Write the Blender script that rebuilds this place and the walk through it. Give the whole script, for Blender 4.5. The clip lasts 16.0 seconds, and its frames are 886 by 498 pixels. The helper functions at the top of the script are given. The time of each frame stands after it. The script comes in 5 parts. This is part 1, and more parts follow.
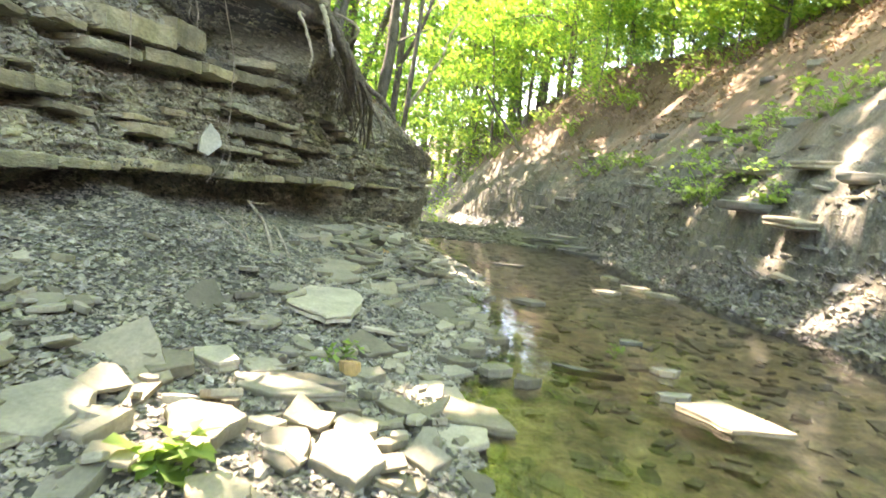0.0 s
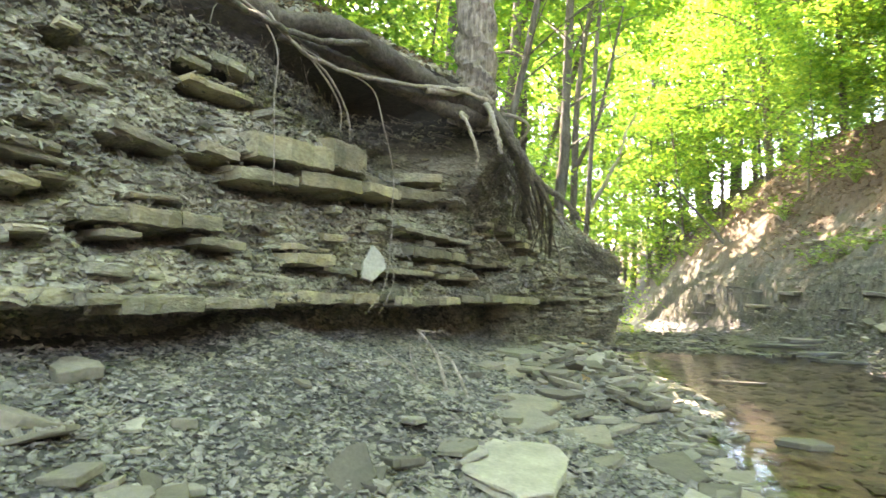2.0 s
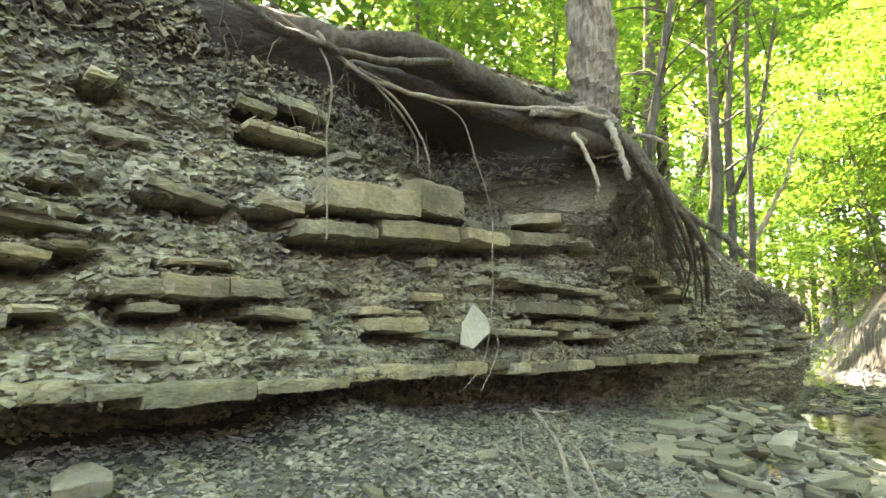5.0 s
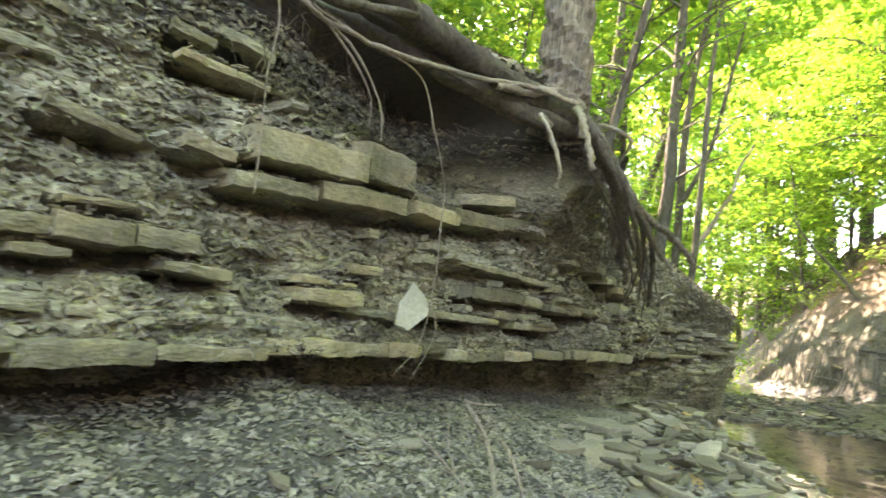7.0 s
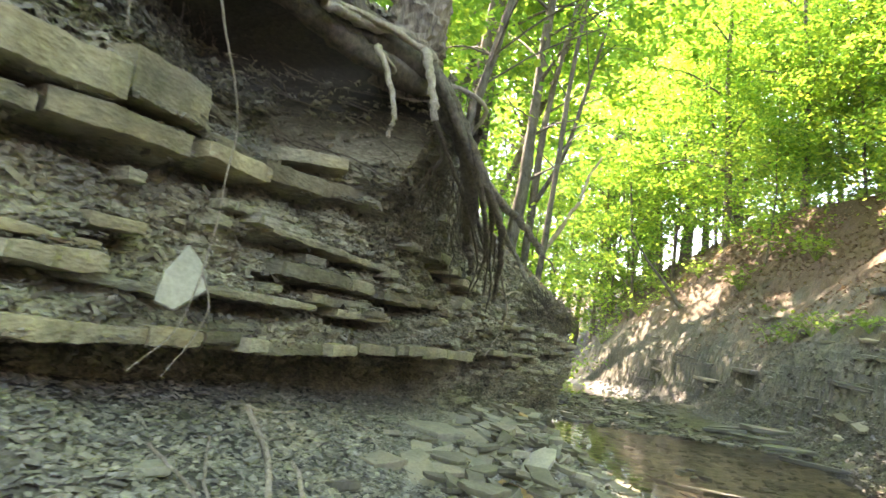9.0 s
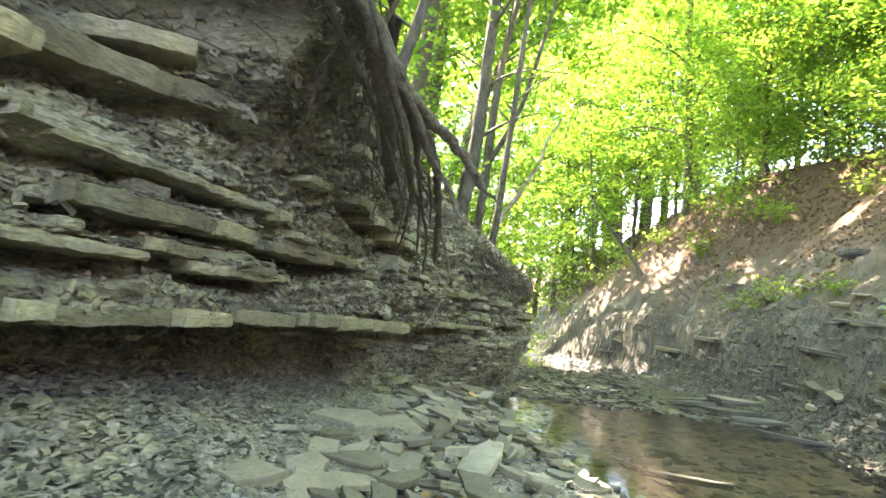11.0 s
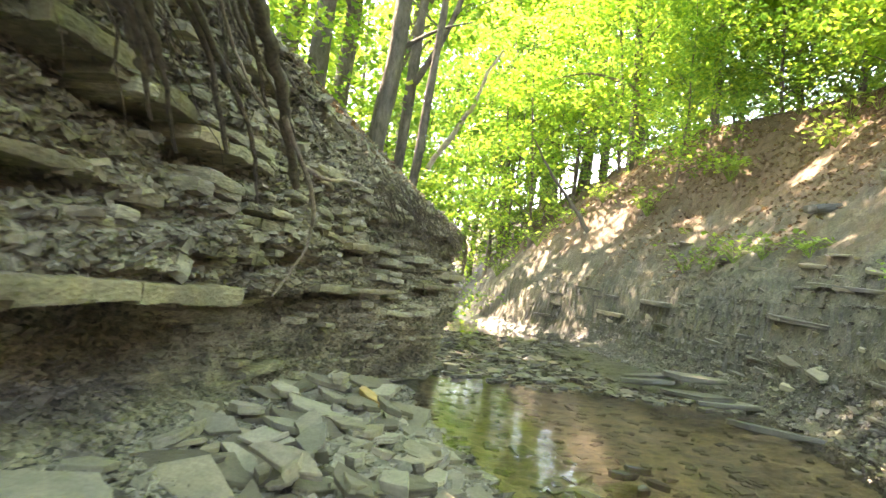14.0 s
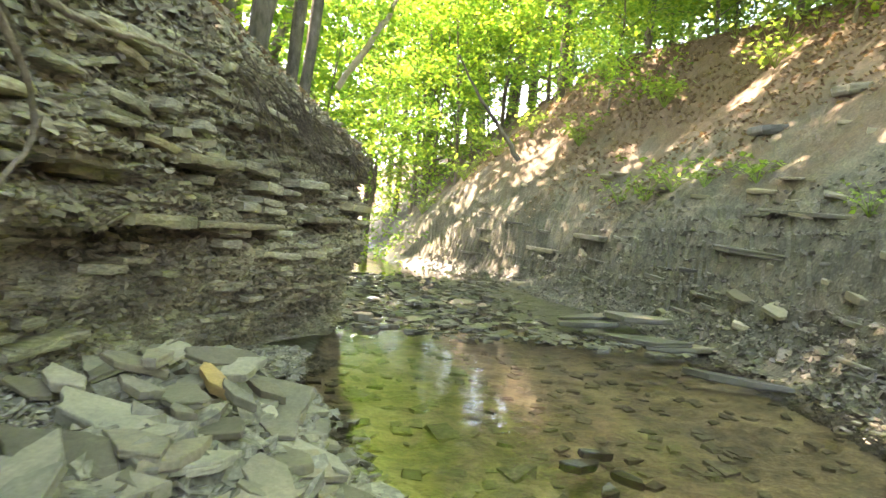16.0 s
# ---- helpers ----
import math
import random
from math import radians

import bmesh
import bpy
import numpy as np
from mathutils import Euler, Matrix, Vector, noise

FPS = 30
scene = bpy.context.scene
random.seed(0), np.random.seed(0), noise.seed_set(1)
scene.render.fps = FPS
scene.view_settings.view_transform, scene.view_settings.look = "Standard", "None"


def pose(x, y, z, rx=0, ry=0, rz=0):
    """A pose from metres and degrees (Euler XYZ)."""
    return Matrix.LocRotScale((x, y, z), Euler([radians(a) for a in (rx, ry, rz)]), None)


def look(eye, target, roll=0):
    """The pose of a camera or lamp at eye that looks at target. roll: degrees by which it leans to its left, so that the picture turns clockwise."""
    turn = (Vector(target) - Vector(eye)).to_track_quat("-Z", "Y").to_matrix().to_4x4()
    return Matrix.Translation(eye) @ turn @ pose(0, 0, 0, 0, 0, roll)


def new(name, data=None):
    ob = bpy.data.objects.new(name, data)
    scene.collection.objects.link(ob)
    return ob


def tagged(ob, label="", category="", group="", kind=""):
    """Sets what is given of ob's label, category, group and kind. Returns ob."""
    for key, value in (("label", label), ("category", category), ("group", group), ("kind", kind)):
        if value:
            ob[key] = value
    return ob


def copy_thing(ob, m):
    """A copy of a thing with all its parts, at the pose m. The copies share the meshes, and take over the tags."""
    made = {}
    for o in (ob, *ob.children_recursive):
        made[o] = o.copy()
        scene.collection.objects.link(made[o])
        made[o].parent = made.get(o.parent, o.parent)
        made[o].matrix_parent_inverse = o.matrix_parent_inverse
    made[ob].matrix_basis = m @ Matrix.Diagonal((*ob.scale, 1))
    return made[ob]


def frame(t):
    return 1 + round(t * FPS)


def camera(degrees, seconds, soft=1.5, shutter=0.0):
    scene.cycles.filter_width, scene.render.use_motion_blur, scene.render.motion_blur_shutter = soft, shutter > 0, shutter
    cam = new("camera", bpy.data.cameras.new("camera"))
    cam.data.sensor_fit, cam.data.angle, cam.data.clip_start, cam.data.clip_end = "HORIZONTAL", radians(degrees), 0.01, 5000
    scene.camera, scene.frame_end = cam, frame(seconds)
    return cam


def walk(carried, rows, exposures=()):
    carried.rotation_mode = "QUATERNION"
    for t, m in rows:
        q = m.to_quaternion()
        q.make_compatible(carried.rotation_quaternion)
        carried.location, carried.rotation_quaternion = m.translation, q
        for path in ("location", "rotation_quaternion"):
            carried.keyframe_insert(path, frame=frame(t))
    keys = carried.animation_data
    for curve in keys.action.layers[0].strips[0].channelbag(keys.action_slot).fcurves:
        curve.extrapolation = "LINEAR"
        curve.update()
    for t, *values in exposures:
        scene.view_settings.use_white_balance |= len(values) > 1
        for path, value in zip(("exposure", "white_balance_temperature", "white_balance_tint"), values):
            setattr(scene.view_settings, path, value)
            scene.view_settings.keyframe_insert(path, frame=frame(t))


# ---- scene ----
cam = camera(74.6, 16.0, shutter=0.4)
PATH = [
    (0, (0.705, 0.997, 1.158), (0.459, 2.973, 0.968), 4.95),
    (0.5, (0.661, 1.269, 1.175), (0.312, 3.237, 1.111), 6.25),
    (1, (0.542, 1.615, 1.169), (0.022, 3.546, 1.193), 4.4),
    (1.5, (0.435, 1.865, 1.175), (-0.259, 3.737, 1.274), 1.9),
    (2, (0.37, 2.092, 1.161), (-0.486, 3.89, 1.337), -0.2),
    (2.5, (0.291, 2.338, 1.165), (-0.692, 4.064, 1.409), -1.7),
    (3, (0.171, 2.562, 1.191), (-0.872, 4.244, 1.481), -2.7),
    (3.5, (0.102, 2.739, 1.252), (-0.964, 4.405, 1.55), -2.85),
    (4, (0.043, 2.856, 1.255), (-1.019, 4.518, 1.583), -3.2),
    (4.5, (0.176, 2.928, 1.27), (-0.995, 4.511, 1.616), -2.6),
    (4.7, (0.164, 2.97, 1.292), (-1.069, 4.505, 1.645), -2.15),
    (6.8, (0.011, 3.192, 1.349), (-1.165, 4.787, 1.618), 3.6),
    (7, (-0.018, 3.255, 1.348), (-1.133, 4.892, 1.619), 4.15),
    (7.5, (-0.084, 3.452, 1.349), (-1.073, 5.165, 1.644), 4.95),
    (8, (-0.104, 3.605, 1.349), (-0.972, 5.381, 1.651), 4.9),
    (8.5, (-0.1, 3.833, 1.352), (-0.881, 5.647, 1.665), 5.65),
    (9, (-0.182, 4.096, 1.336), (-0.873, 5.95, 1.633), 6.4),
    (9.2, (-0.222, 4.247, 1.332), (-0.88, 6.115, 1.61), 6.7),
    (11.3, (-0.291, 5.524, 1.268), (-0.833, 7.438, 1.48), 4.5),
    (11.5, (-0.317, 5.669, 1.28), (-0.841, 7.591, 1.457), 4.0),
    (12, (-0.405, 6.024, 1.28), (-0.876, 7.963, 1.405), 3.1),
    (12.5, (-0.44, 6.376, 1.285), (-0.871, 8.325, 1.393), 2.85),
    (13, (-0.439, 6.751, 1.282), (-0.838, 8.709, 1.39), 3.3),
    (13.5, (-0.435, 7.179, 1.3), (-0.816, 9.139, 1.413), 4.25),
    (14, (-0.461, 7.609, 1.33), (-0.806, 9.575, 1.446), 5.55),
    (14.5, (-0.514, 8.072, 1.311), (-0.776, 10.052, 1.421), 6.25),
    (15, (-0.491, 8.396, 1.29), (-0.677, 10.386, 1.347), 6.2),
    (15.5, (-0.436, 8.714, 1.291), (-0.558, 10.71, 1.264), 5.45),
    (16, (-0.435, 9.12, 1.26), (-0.522, 11.117, 1.194), 4.3),
]
walk(cam, [(t, look(eye, target, roll)) for t, eye, target, roll in PATH], [(0, 4.7, 8000, 24), (2, 4.72, 8000, 24), (3.5, 4.7, 8100, 24), (7, 4.6, 8500, 24), (7.5, 4.5, 8500, 24), (8.5, 4.45, 8200, 24), (11.5, 4.8, 7600, 24), (12.5, 4.85, 8300, 24), (13.2, 4.65, 8700, 24), (14.5, 4.8, 8500, 24), (16, 4.78, 8700, 24)])

# ---- light ----
TO_SUN = Vector((-0.50, 0.30, 0.81)).normalized()
world = bpy.data.worlds.new("world")
scene.world = world
world.use_nodes = True
wn = world.node_tree
sky = wn.nodes.new("ShaderNodeTexSky")
sky.sky_type = "NISHITA"
sky.sun_disc = False
sky.sun_elevation = math.asin(TO_SUN.z)
sky.sun_rotation = math.atan2(TO_SUN.x, TO_SUN.y)
wn.links.new(sky.outputs[0], wn.nodes["Background"].inputs[0])
wn.nodes["Background"].inputs[1].default_value = 0.15
sun = new("sun", bpy.data.lights.new("sun", "SUN"))
sun.data.energy, sun.data.angle, sun.data.color = 3.2, radians(0.6), (1.0, 0.94, 0.84)
sun.matrix_world = look(TO_SUN * 50, (0, 0, 0))

rng = np.random.default_rng(7)


# ---- noise ----
def lattice(i, j, seed):
    h = np.sin(i * 127.1 + j * 311.7 + seed * 74.7) * 43758.5453
    return h - np.floor(h)


def vnoise(x, y, seed=0):
    x, y = np.asarray(x, float), np.asarray(y, float)
    i, j = np.floor(x), np.floor(y)
    u, v = x - i, y - j
    u, v = u * u * (3 - 2 * u), v * v * (3 - 2 * v)
    a = lattice(i, j, seed) * (1 - u) + lattice(i + 1, j, seed) * u
    b = lattice(i, j + 1, seed) * (1 - u) + lattice(i + 1, j + 1, seed) * u
    return (a * (1 - v) + b * v) * 2 - 1


def fbm(x, y, seed=0, octaves=4):
    total, amp = 0, 1.0
    for k in range(octaves):
        total = total + amp * vnoise(x * 2 ** k, y * 2 ** k, seed + k * 3)
        amp *= 0.5
    return total / 1.9


def smooth(a, b, v):
    t = np.clip((v - a) / (b - a), 0, 1)
    return t * t * (3 - 2 * t)


# ---- materials ----
def shader(name, rough=0.85):
    m = bpy.data.materials.new(name)
    m.use_nodes = True
    b = m.node_tree.nodes["Principled BSDF"]
    b.inputs["Roughness"].default_value = rough
    return m, m.node_tree, b


def node(nt, kind, **sockets):
    n = nt.nodes.new(kind)
    for k, v in sockets.items():
        n.inputs[k.replace("_", " ")].default_value = v
    return n


def coords(nt, scale=(1, 1, 1)):
    tc = nt.nodes.new("ShaderNodeNewGeometry")
    mp = nt.nodes.new("ShaderNodeMapping")
    mp.inputs["Scale"].default_value = scale
    nt.links.new(tc.outputs["Position"], mp.inputs[0])
    return mp.outputs[0]


def ramp(nt, source, stops):
    r = nt.nodes.new("ShaderNodeValToRGB")
    el = r.color_ramp.elements
    while len(el) < len(stops):
        el.new(0.5)
    for e, (p, c) in zip(el, stops):
        e.position, e.color = p, (*c, 1)
    nt.links.new(source, r.inputs[0])
    return r.outputs[0]


def mixed(nt, a, b, factor, mode="MIX"):
    m = nt.nodes.new("ShaderNodeMix")
    m.data_type, m.blend_type = "RGBA", mode
    for sock, v in ((m.inputs[0], factor), (m.inputs[6], a), (m.inputs[7], b)):
        if isinstance(v, (int, float)):
            sock.default_value = v
        elif isinstance(v, tuple):
            sock.default_value = (*v, 1)
        else:
            nt.links.new(v, sock)
    return m.outputs[2]


def bump(nt, b, height, strength=0.5, distance=0.02):
    n = node(nt, "ShaderNodeBump", Strength=strength, Distance=distance)
    nt.links.new(height, n.inputs["Height"])
    nt.links.new(n.outputs[0], b.inputs["Normal"])


def tex(nt, vec, scale, detail=6, rough=0.6, kind="ShaderNodeTexNoise"):
    n = nt.nodes.new(kind)
    nt.links.new(vec, n.inputs["Vector"])
    n.inputs["Scale"].default_value = scale
    if kind == "ShaderNodeTexNoise":
        n.inputs["Detail"].default_value = detail
        n.inputs["Roughness"].default_value = rough
    return n


def rock(name, dark, mid, light, warm, flat=1.0, rough=0.85, island=0.0, bumps=0.6):
    """Stone: two scales of grain, warm stains, relief; flat > 1 draws the grain out along the beds."""
    m, nt, b = shader(name, rough)
    vec = coords(nt, (1, 1, flat))
    big = tex(nt, vec, 1.3)
    fine = tex(nt, vec, 22, 8, 0.7)
    chips = tex(nt, vec, 30, kind="ShaderNodeTexVoronoi")
    col = ramp(nt, fine.outputs[0], [(0.3, dark), (0.5, mid), (0.72, light)])
    stain = ramp(nt, big.outputs[0], [(0.42, (0, 0, 0)), (0.66, (1, 1, 1))])
    col = mixed(nt, col, warm, mixed(nt, (0, 0, 0), stain, 0.6))
    patch = tex(nt, coords(nt), 2.6, 5, 0.65)
    col = mixed(nt, col, ramp(nt, patch.outputs[0], [(0.36, (0.7, 0.7, 0.7)), (0.5, (1.0, 1.0, 1.0)), (0.66, (1.3, 1.28, 1.2))]), 1.0, "MULTIPLY")
    if name == "shale_cliff":  # dark soil lies on the rock
        sep = nt.nodes.new("ShaderNodeSeparateXYZ")
        nt.links.new(coords(nt), sep.inputs[0])
        edge = nt.nodes.new("ShaderNodeMath")
        edge.operation = "MULTIPLY_ADD"
        nt.links.new(patch.outputs[0], edge.inputs[0])
        edge.inputs[1].default_value = 0.9
        nt.links.new(sep.outputs[2], edge.inputs[2])
        soil = nt.nodes.new("ShaderNodeMapRange")
        soil.inputs["From Min"].default_value, soil.inputs["From Max"].default_value = 3.0, 3.35
        nt.links.new(edge.outputs[0], soil.inputs["Value"])
        col = mixed(nt, col, (0.05, 0.042, 0.032), soil.outputs[0])
    cell = ramp(nt, chips.outputs["Color"], [(0.0, (0.65, 0.65, 0.65)), (1.0, (1.35, 1.35, 1.35))])
    col = mixed(nt, col, cell, 0.4 if name == "ledge_stone" else 0.7, "MULTIPLY")
    if island:
        rnd = nt.nodes.new("ShaderNodeNewGeometry").outputs["Random Per Island"]
        col = mixed(nt, col, ramp(nt, rnd, [(0, (1 - island,) * 3), (1, (1 + island,) * 3)]), 1.0, "MULTIPLY")
    if name == "ledge_stone":  # tone and moss differ from block to block
        info = nt.nodes.new("ShaderNodeObjectInfo")
        col = mixed(nt, col, ramp(nt, info.outputs["Random"], [(0, (0.62, 0.61, 0.58)), (0.5, (0.95, 0.94, 0.9)), (1, (1.45, 1.42, 1.32))]), 1.0, "MULTIPLY")
        moss = ramp(nt, tex(nt, coords(nt), 7, 6, 0.7).outputs[0], [(0.56, (0, 0, 0)), (0.7, (0.6, 0.6, 0.6))])
        col = mixed(nt, col, (0.105, 0.105, 0.055), moss)
    nt.links.new(col, b.inputs["Base Color"])
    h = mixed(nt, fine.outputs[0], chips.outputs["Distance"], 0.4)
    bump(nt, b, h, bumps, 0.02)
    return m


def per_object(name, stops, rough=0.8):
    """Loose stone: its tone differs from object to object."""
    m, nt, b = shader(name, rough)
    info = nt.nodes.new("ShaderNodeObjectInfo")
    vec = coords(nt)
    fine = tex(nt, vec, 45, 8, 0.7)
    big = tex(nt, vec, 5, 4)
    col = ramp(nt, info.outputs["Random"], stops)
    col = mixed(nt, col, ramp(nt, fine.outputs[0], [(0.3, (0.72,) * 3), (0.7, (1.25,) * 3)]), 0.8, "MULTIPLY")
    col = mixed(nt, col, ramp(nt, big.outputs[0], [(0.35, (0.7, 0.72, 0.7)), (0.65, (1.15, 1.12, 1.05))]), 0.8, "MULTIPLY")
    nt.links.new(col, b.inputs["Base Color"])
    bump(nt, b, fine.outputs[0], 0.4, 0.008)
    return m


M_CLIFF = rock("shale_cliff", (0.12, 0.11, 0.075), (0.26, 0.242, 0.172), (0.42, 0.40, 0.30), (0.22, 0.20, 0.135), 3.5)
M_CHIPS = rock("shale_chips", (0.085, 0.077, 0.054), (0.175, 0.161, 0.114), (0.31, 0.287, 0.207), (0.20, 0.172, 0.118), 1, 0.8, 0.34, 0.3)
M_GRAVEL = rock("shale_gravel", (0.085, 0.08, 0.062), (0.175, 0.166, 0.13), (0.32, 0.303, 0.24), (0.18, 0.16, 0.12), 1, 0.8, 0.32, 0.3)
M_LEDGE = rock("ledge_stone", (0.16, 0.147, 0.10), (0.235, 0.217, 0.15), (0.32, 0.298, 0.21), (0.25, 0.19, 0.105), 2, 0.85, 0, 0.7)
M_SLAB = per_object("slab_stone", [(0, (0.09, 0.08, 0.058)), (0.25, (0.165, 0.148, 0.1)), (0.45, (0.18, 0.17, 0.132)), (0.65, (0.235, 0.203, 0.142)), (0.8, (0.24, 0.224, 0.172)), (1, (0.33, 0.3, 0.225))])
M_WET = per_object("wet_shale", [(0, (0.05, 0.05, 0.045)), (1, (0.12, 0.118, 0.10))], 0.45)
M_WET_CHIPS = rock("wet_shale_chips", (0.035, 0.034, 0.029), (0.088, 0.085, 0.072), (0.19, 0.182, 0.15), (0.09, 0.07, 0.045), 1, 0.5, 0.45, 0.3)
M_PALE = per_object("pale_slab_stone", [(0, (0.31, 0.295, 0.235)), (1, (0.35, 0.33, 0.265))])
M_OCHRE = per_object("ochre_stone", [(0, (0.34, 0.22, 0.09)), (1, (0.42, 0.28, 0.12))])


def ground_material():
    m, nt, b = shader("gravel_and_soil", 0.85)
    vec = coords(nt)
    fine = tex(nt, vec, 28, 8, 0.7)
    chips = tex(nt, vec, 40, kind="ShaderNodeTexVoronoi")
    big = tex(nt, vec, 0.8, 5)
    sep = nt.nodes.new("ShaderNodeSeparateXYZ")
    nt.links.new(vec, sep.inputs[0])
    gray = ramp(nt, fine.outputs[0], [(0.3, (0.032, 0.031, 0.025)), (0.5, (0.072, 0.070, 0.056)), (0.7, (0.15, 0.144, 0.115))])
    patch = tex(nt, vec, 1.7, 6, 0.7)
    gray = mixed(nt, gray, ramp(nt, patch.outputs[0], [(0.36, (0.5, 0.51, 0.5)), (0.5, (1.0, 0.99, 0.95)), (0.64, (1.4, 1.3, 1.15))]), 1.0, "MULTIPLY")
    gray = mixed(nt, gray, ramp(nt, chips.outputs["Color"], [(0, (0.6,) * 3), (1, (1.4,) * 3)]), 0.7, "MULTIPLY")
    soil = ramp(nt, fine.outputs[0], [(0.3, (0.035, 0.022, 0.012)), (0.55, (0.09, 0.058, 0.033)), (0.75, (0.19, 0.13, 0.078))])
    high = nt.nodes.new("ShaderNodeMath")
    high.operation = "MULTIPLY_ADD"
    nt.links.new(big.outputs[0], high.inputs[0])
    high.inputs[1].default_value = 7.0
    nt.links.new(sep.outputs[2], high.inputs[2])
    mr = nt.nodes.new("ShaderNodeMapRange")
    mr.inputs["From Min"].default_value, mr.inputs["From Max"].default_value = 5.6, 7.6
    nt.links.new(high.outputs[0], mr.inputs["Value"])
    col = mixed(nt, gray, soil, mr.outputs[0])
    # ground colour is multiplied down to 0.4 from height 1.1 to the waterline
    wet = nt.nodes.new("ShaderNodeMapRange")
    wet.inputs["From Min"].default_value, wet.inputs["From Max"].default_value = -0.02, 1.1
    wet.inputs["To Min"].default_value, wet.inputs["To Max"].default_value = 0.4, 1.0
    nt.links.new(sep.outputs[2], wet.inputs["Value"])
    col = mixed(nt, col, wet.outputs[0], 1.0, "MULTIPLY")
    bed = nt.nodes.new("ShaderNodeMapRange")
    bed.inputs["From Min"].default_value, bed.inputs["From Max"].default_value = -0.03, -0.01
    nt.links.new(sep.outputs[2], bed.inputs["Value"])
    algae = ramp(nt, tex(nt, vec, 4, 7, 0.7).outputs[0], [(0.35, (0.09, 0.074, 0.042)), (0.5, (0.25, 0.198, 0.12)), (0.68, (0.46, 0.375, 0.24))])
    algae = mixed(nt, algae, ramp(nt, chips.outputs["Color"], [(0, (0.6,) * 3), (1, (1.4,) * 3)]), 0.8, "MULTIPLY")
    col = mixed(nt, algae, col, bed.outputs[0])
    nt.links.new(col, b.inputs["Base Color"])
    rr = nt.nodes.new("ShaderNodeMapRange")
    rr.inputs["From Min"].default_value, rr.inputs["From Max"].default_value = 0.0, 0.4
    rr.inputs["To Min"].default_value, rr.inputs["To Max"].default_value = 0.45, 0.9
    nt.links.new(sep.outputs[2], rr.inputs["Value"])
    nt.links.new(rr.outputs[0], b.inputs["Roughness"])
    bump(nt, b, mixed(nt, fine.outputs[0], chips.outputs["Distance"], 0.4), 0.6, 0.02)
    return m


def bark(name, dark, light, scale=9, stretch=0.16):
    m, nt, b = shader(name, 0.9)
    vec = coords(nt, (1, 1, stretch))
    v = tex(nt, vec, scale * 2.2, 8, 0.75)
    w = tex(nt, coords(nt), 2.2, 5)
    col = ramp(nt, v.outputs[0], [(0.35, dark), (0.62, light)])
    col = mixed(nt, col, ramp(nt, w.outputs[0], [(0.4, (0.8, 0.8, 0.8)), (0.65, (1.25, 1.2, 1.1))]), 0.8, "MULTIPLY")
    nt.links.new(col, b.inputs["Base Color"])
    bump(nt, b, v.outputs[0], 1.0, 0.03)
    return m


def leaf_material(name, stops, glow=0.55):
    m, nt, b = shader(name, 0.55)
    rnd = nt.nodes.new("ShaderNodeNewGeometry").outputs["Random Per Island"]
    col = ramp(nt, rnd, stops)
    nt.links.new(col, b.inputs["Base Color"])
    tr = nt.nodes.new("ShaderNodeBsdfTranslucent")
    bright = mixed(nt, col, (2.35, 2.12, 1.25), 1.0, "MULTIPLY")
    nt.links.new(bright, tr.inputs[0])
    mx = nt.nodes.new("ShaderNodeMixShader")
    mx.inputs[0].default_value = glow
    nt.links.new(b.outputs[0], mx.inputs[1])
    nt.links.new(tr.outputs[0], mx.inputs[2])
    nt.links.new(mx.outputs[0], nt.nodes["Material Output"].inputs[0])
    return m


def water_material():
    m, nt, b = shader("creek_water", 0.03)
    nt.nodes.remove(b)
    gl = node(nt, "ShaderNodeBsdfGlossy", Roughness=0.04)
    tp = nt.nodes.new("ShaderNodeBsdfTransparent")
    tp.inputs[0].default_value = (0.95, 0.91, 0.78, 1)
    fr = node(nt, "ShaderNodeFresnel", IOR=1.85)
    mx = nt.nodes.new("ShaderNodeMixShader")
    vec = coords(nt, (1, 0.8, 1))
    rip = tex(nt, vec, 7, 3, 0.5)
    bp = node(nt, "ShaderNodeBump", Strength=0.16, Distance=0.03)
    nt.links.new(rip.outputs[0], bp.inputs["Height"])
    nt.links.new(bp.outputs[0], gl.inputs["Normal"])
    nt.links.new(bp.outputs[0], fr.inputs["Normal"])
    nt.links.new(fr.outputs[0], mx.inputs[0])
    nt.links.new(tp.outputs[0], mx.inputs[1])
    nt.links.new(gl.outputs[0], mx.inputs[2])
    nt.links.new(mx.outputs[0], nt.nodes["Material Output"].inputs[0])
    return m


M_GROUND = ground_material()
M_BARK = bark("rough_bark", (0.06, 0.047, 0.036), (0.32, 0.265, 0.21), 14, 0.12)
M_BARK_DARK = bark("smooth_bark", (0.05, 0.045, 0.035), (0.14, 0.125, 0.10), 5, 0.4)
M_ROOT = bark("root_bark", (0.055, 0.047, 0.034), (0.19, 0.162, 0.122), 14, 1)
M_ROOT_DARK = bark("soiled_root_bark", (0.035, 0.028, 0.02), (0.13, 0.105, 0.08), 10, 1)
M_ROOT_PALE = bark("pale_root", (0.22, 0.18, 0.13), (0.42, 0.36, 0.29), 14, 1)
M_LEAF = leaf_material("maple_leaf", [(0, (0.05, 0.13, 0.032)), (0.5, (0.088, 0.18, 0.04)), (1, (0.18, 0.265, 0.05))], 0.62)
M_LEAF_LOW = leaf_material("low_leaf", [(0, (0.07, 0.14, 0.035)), (1, (0.17, 0.26, 0.07))], 0.5)
M_WATER = water_material()


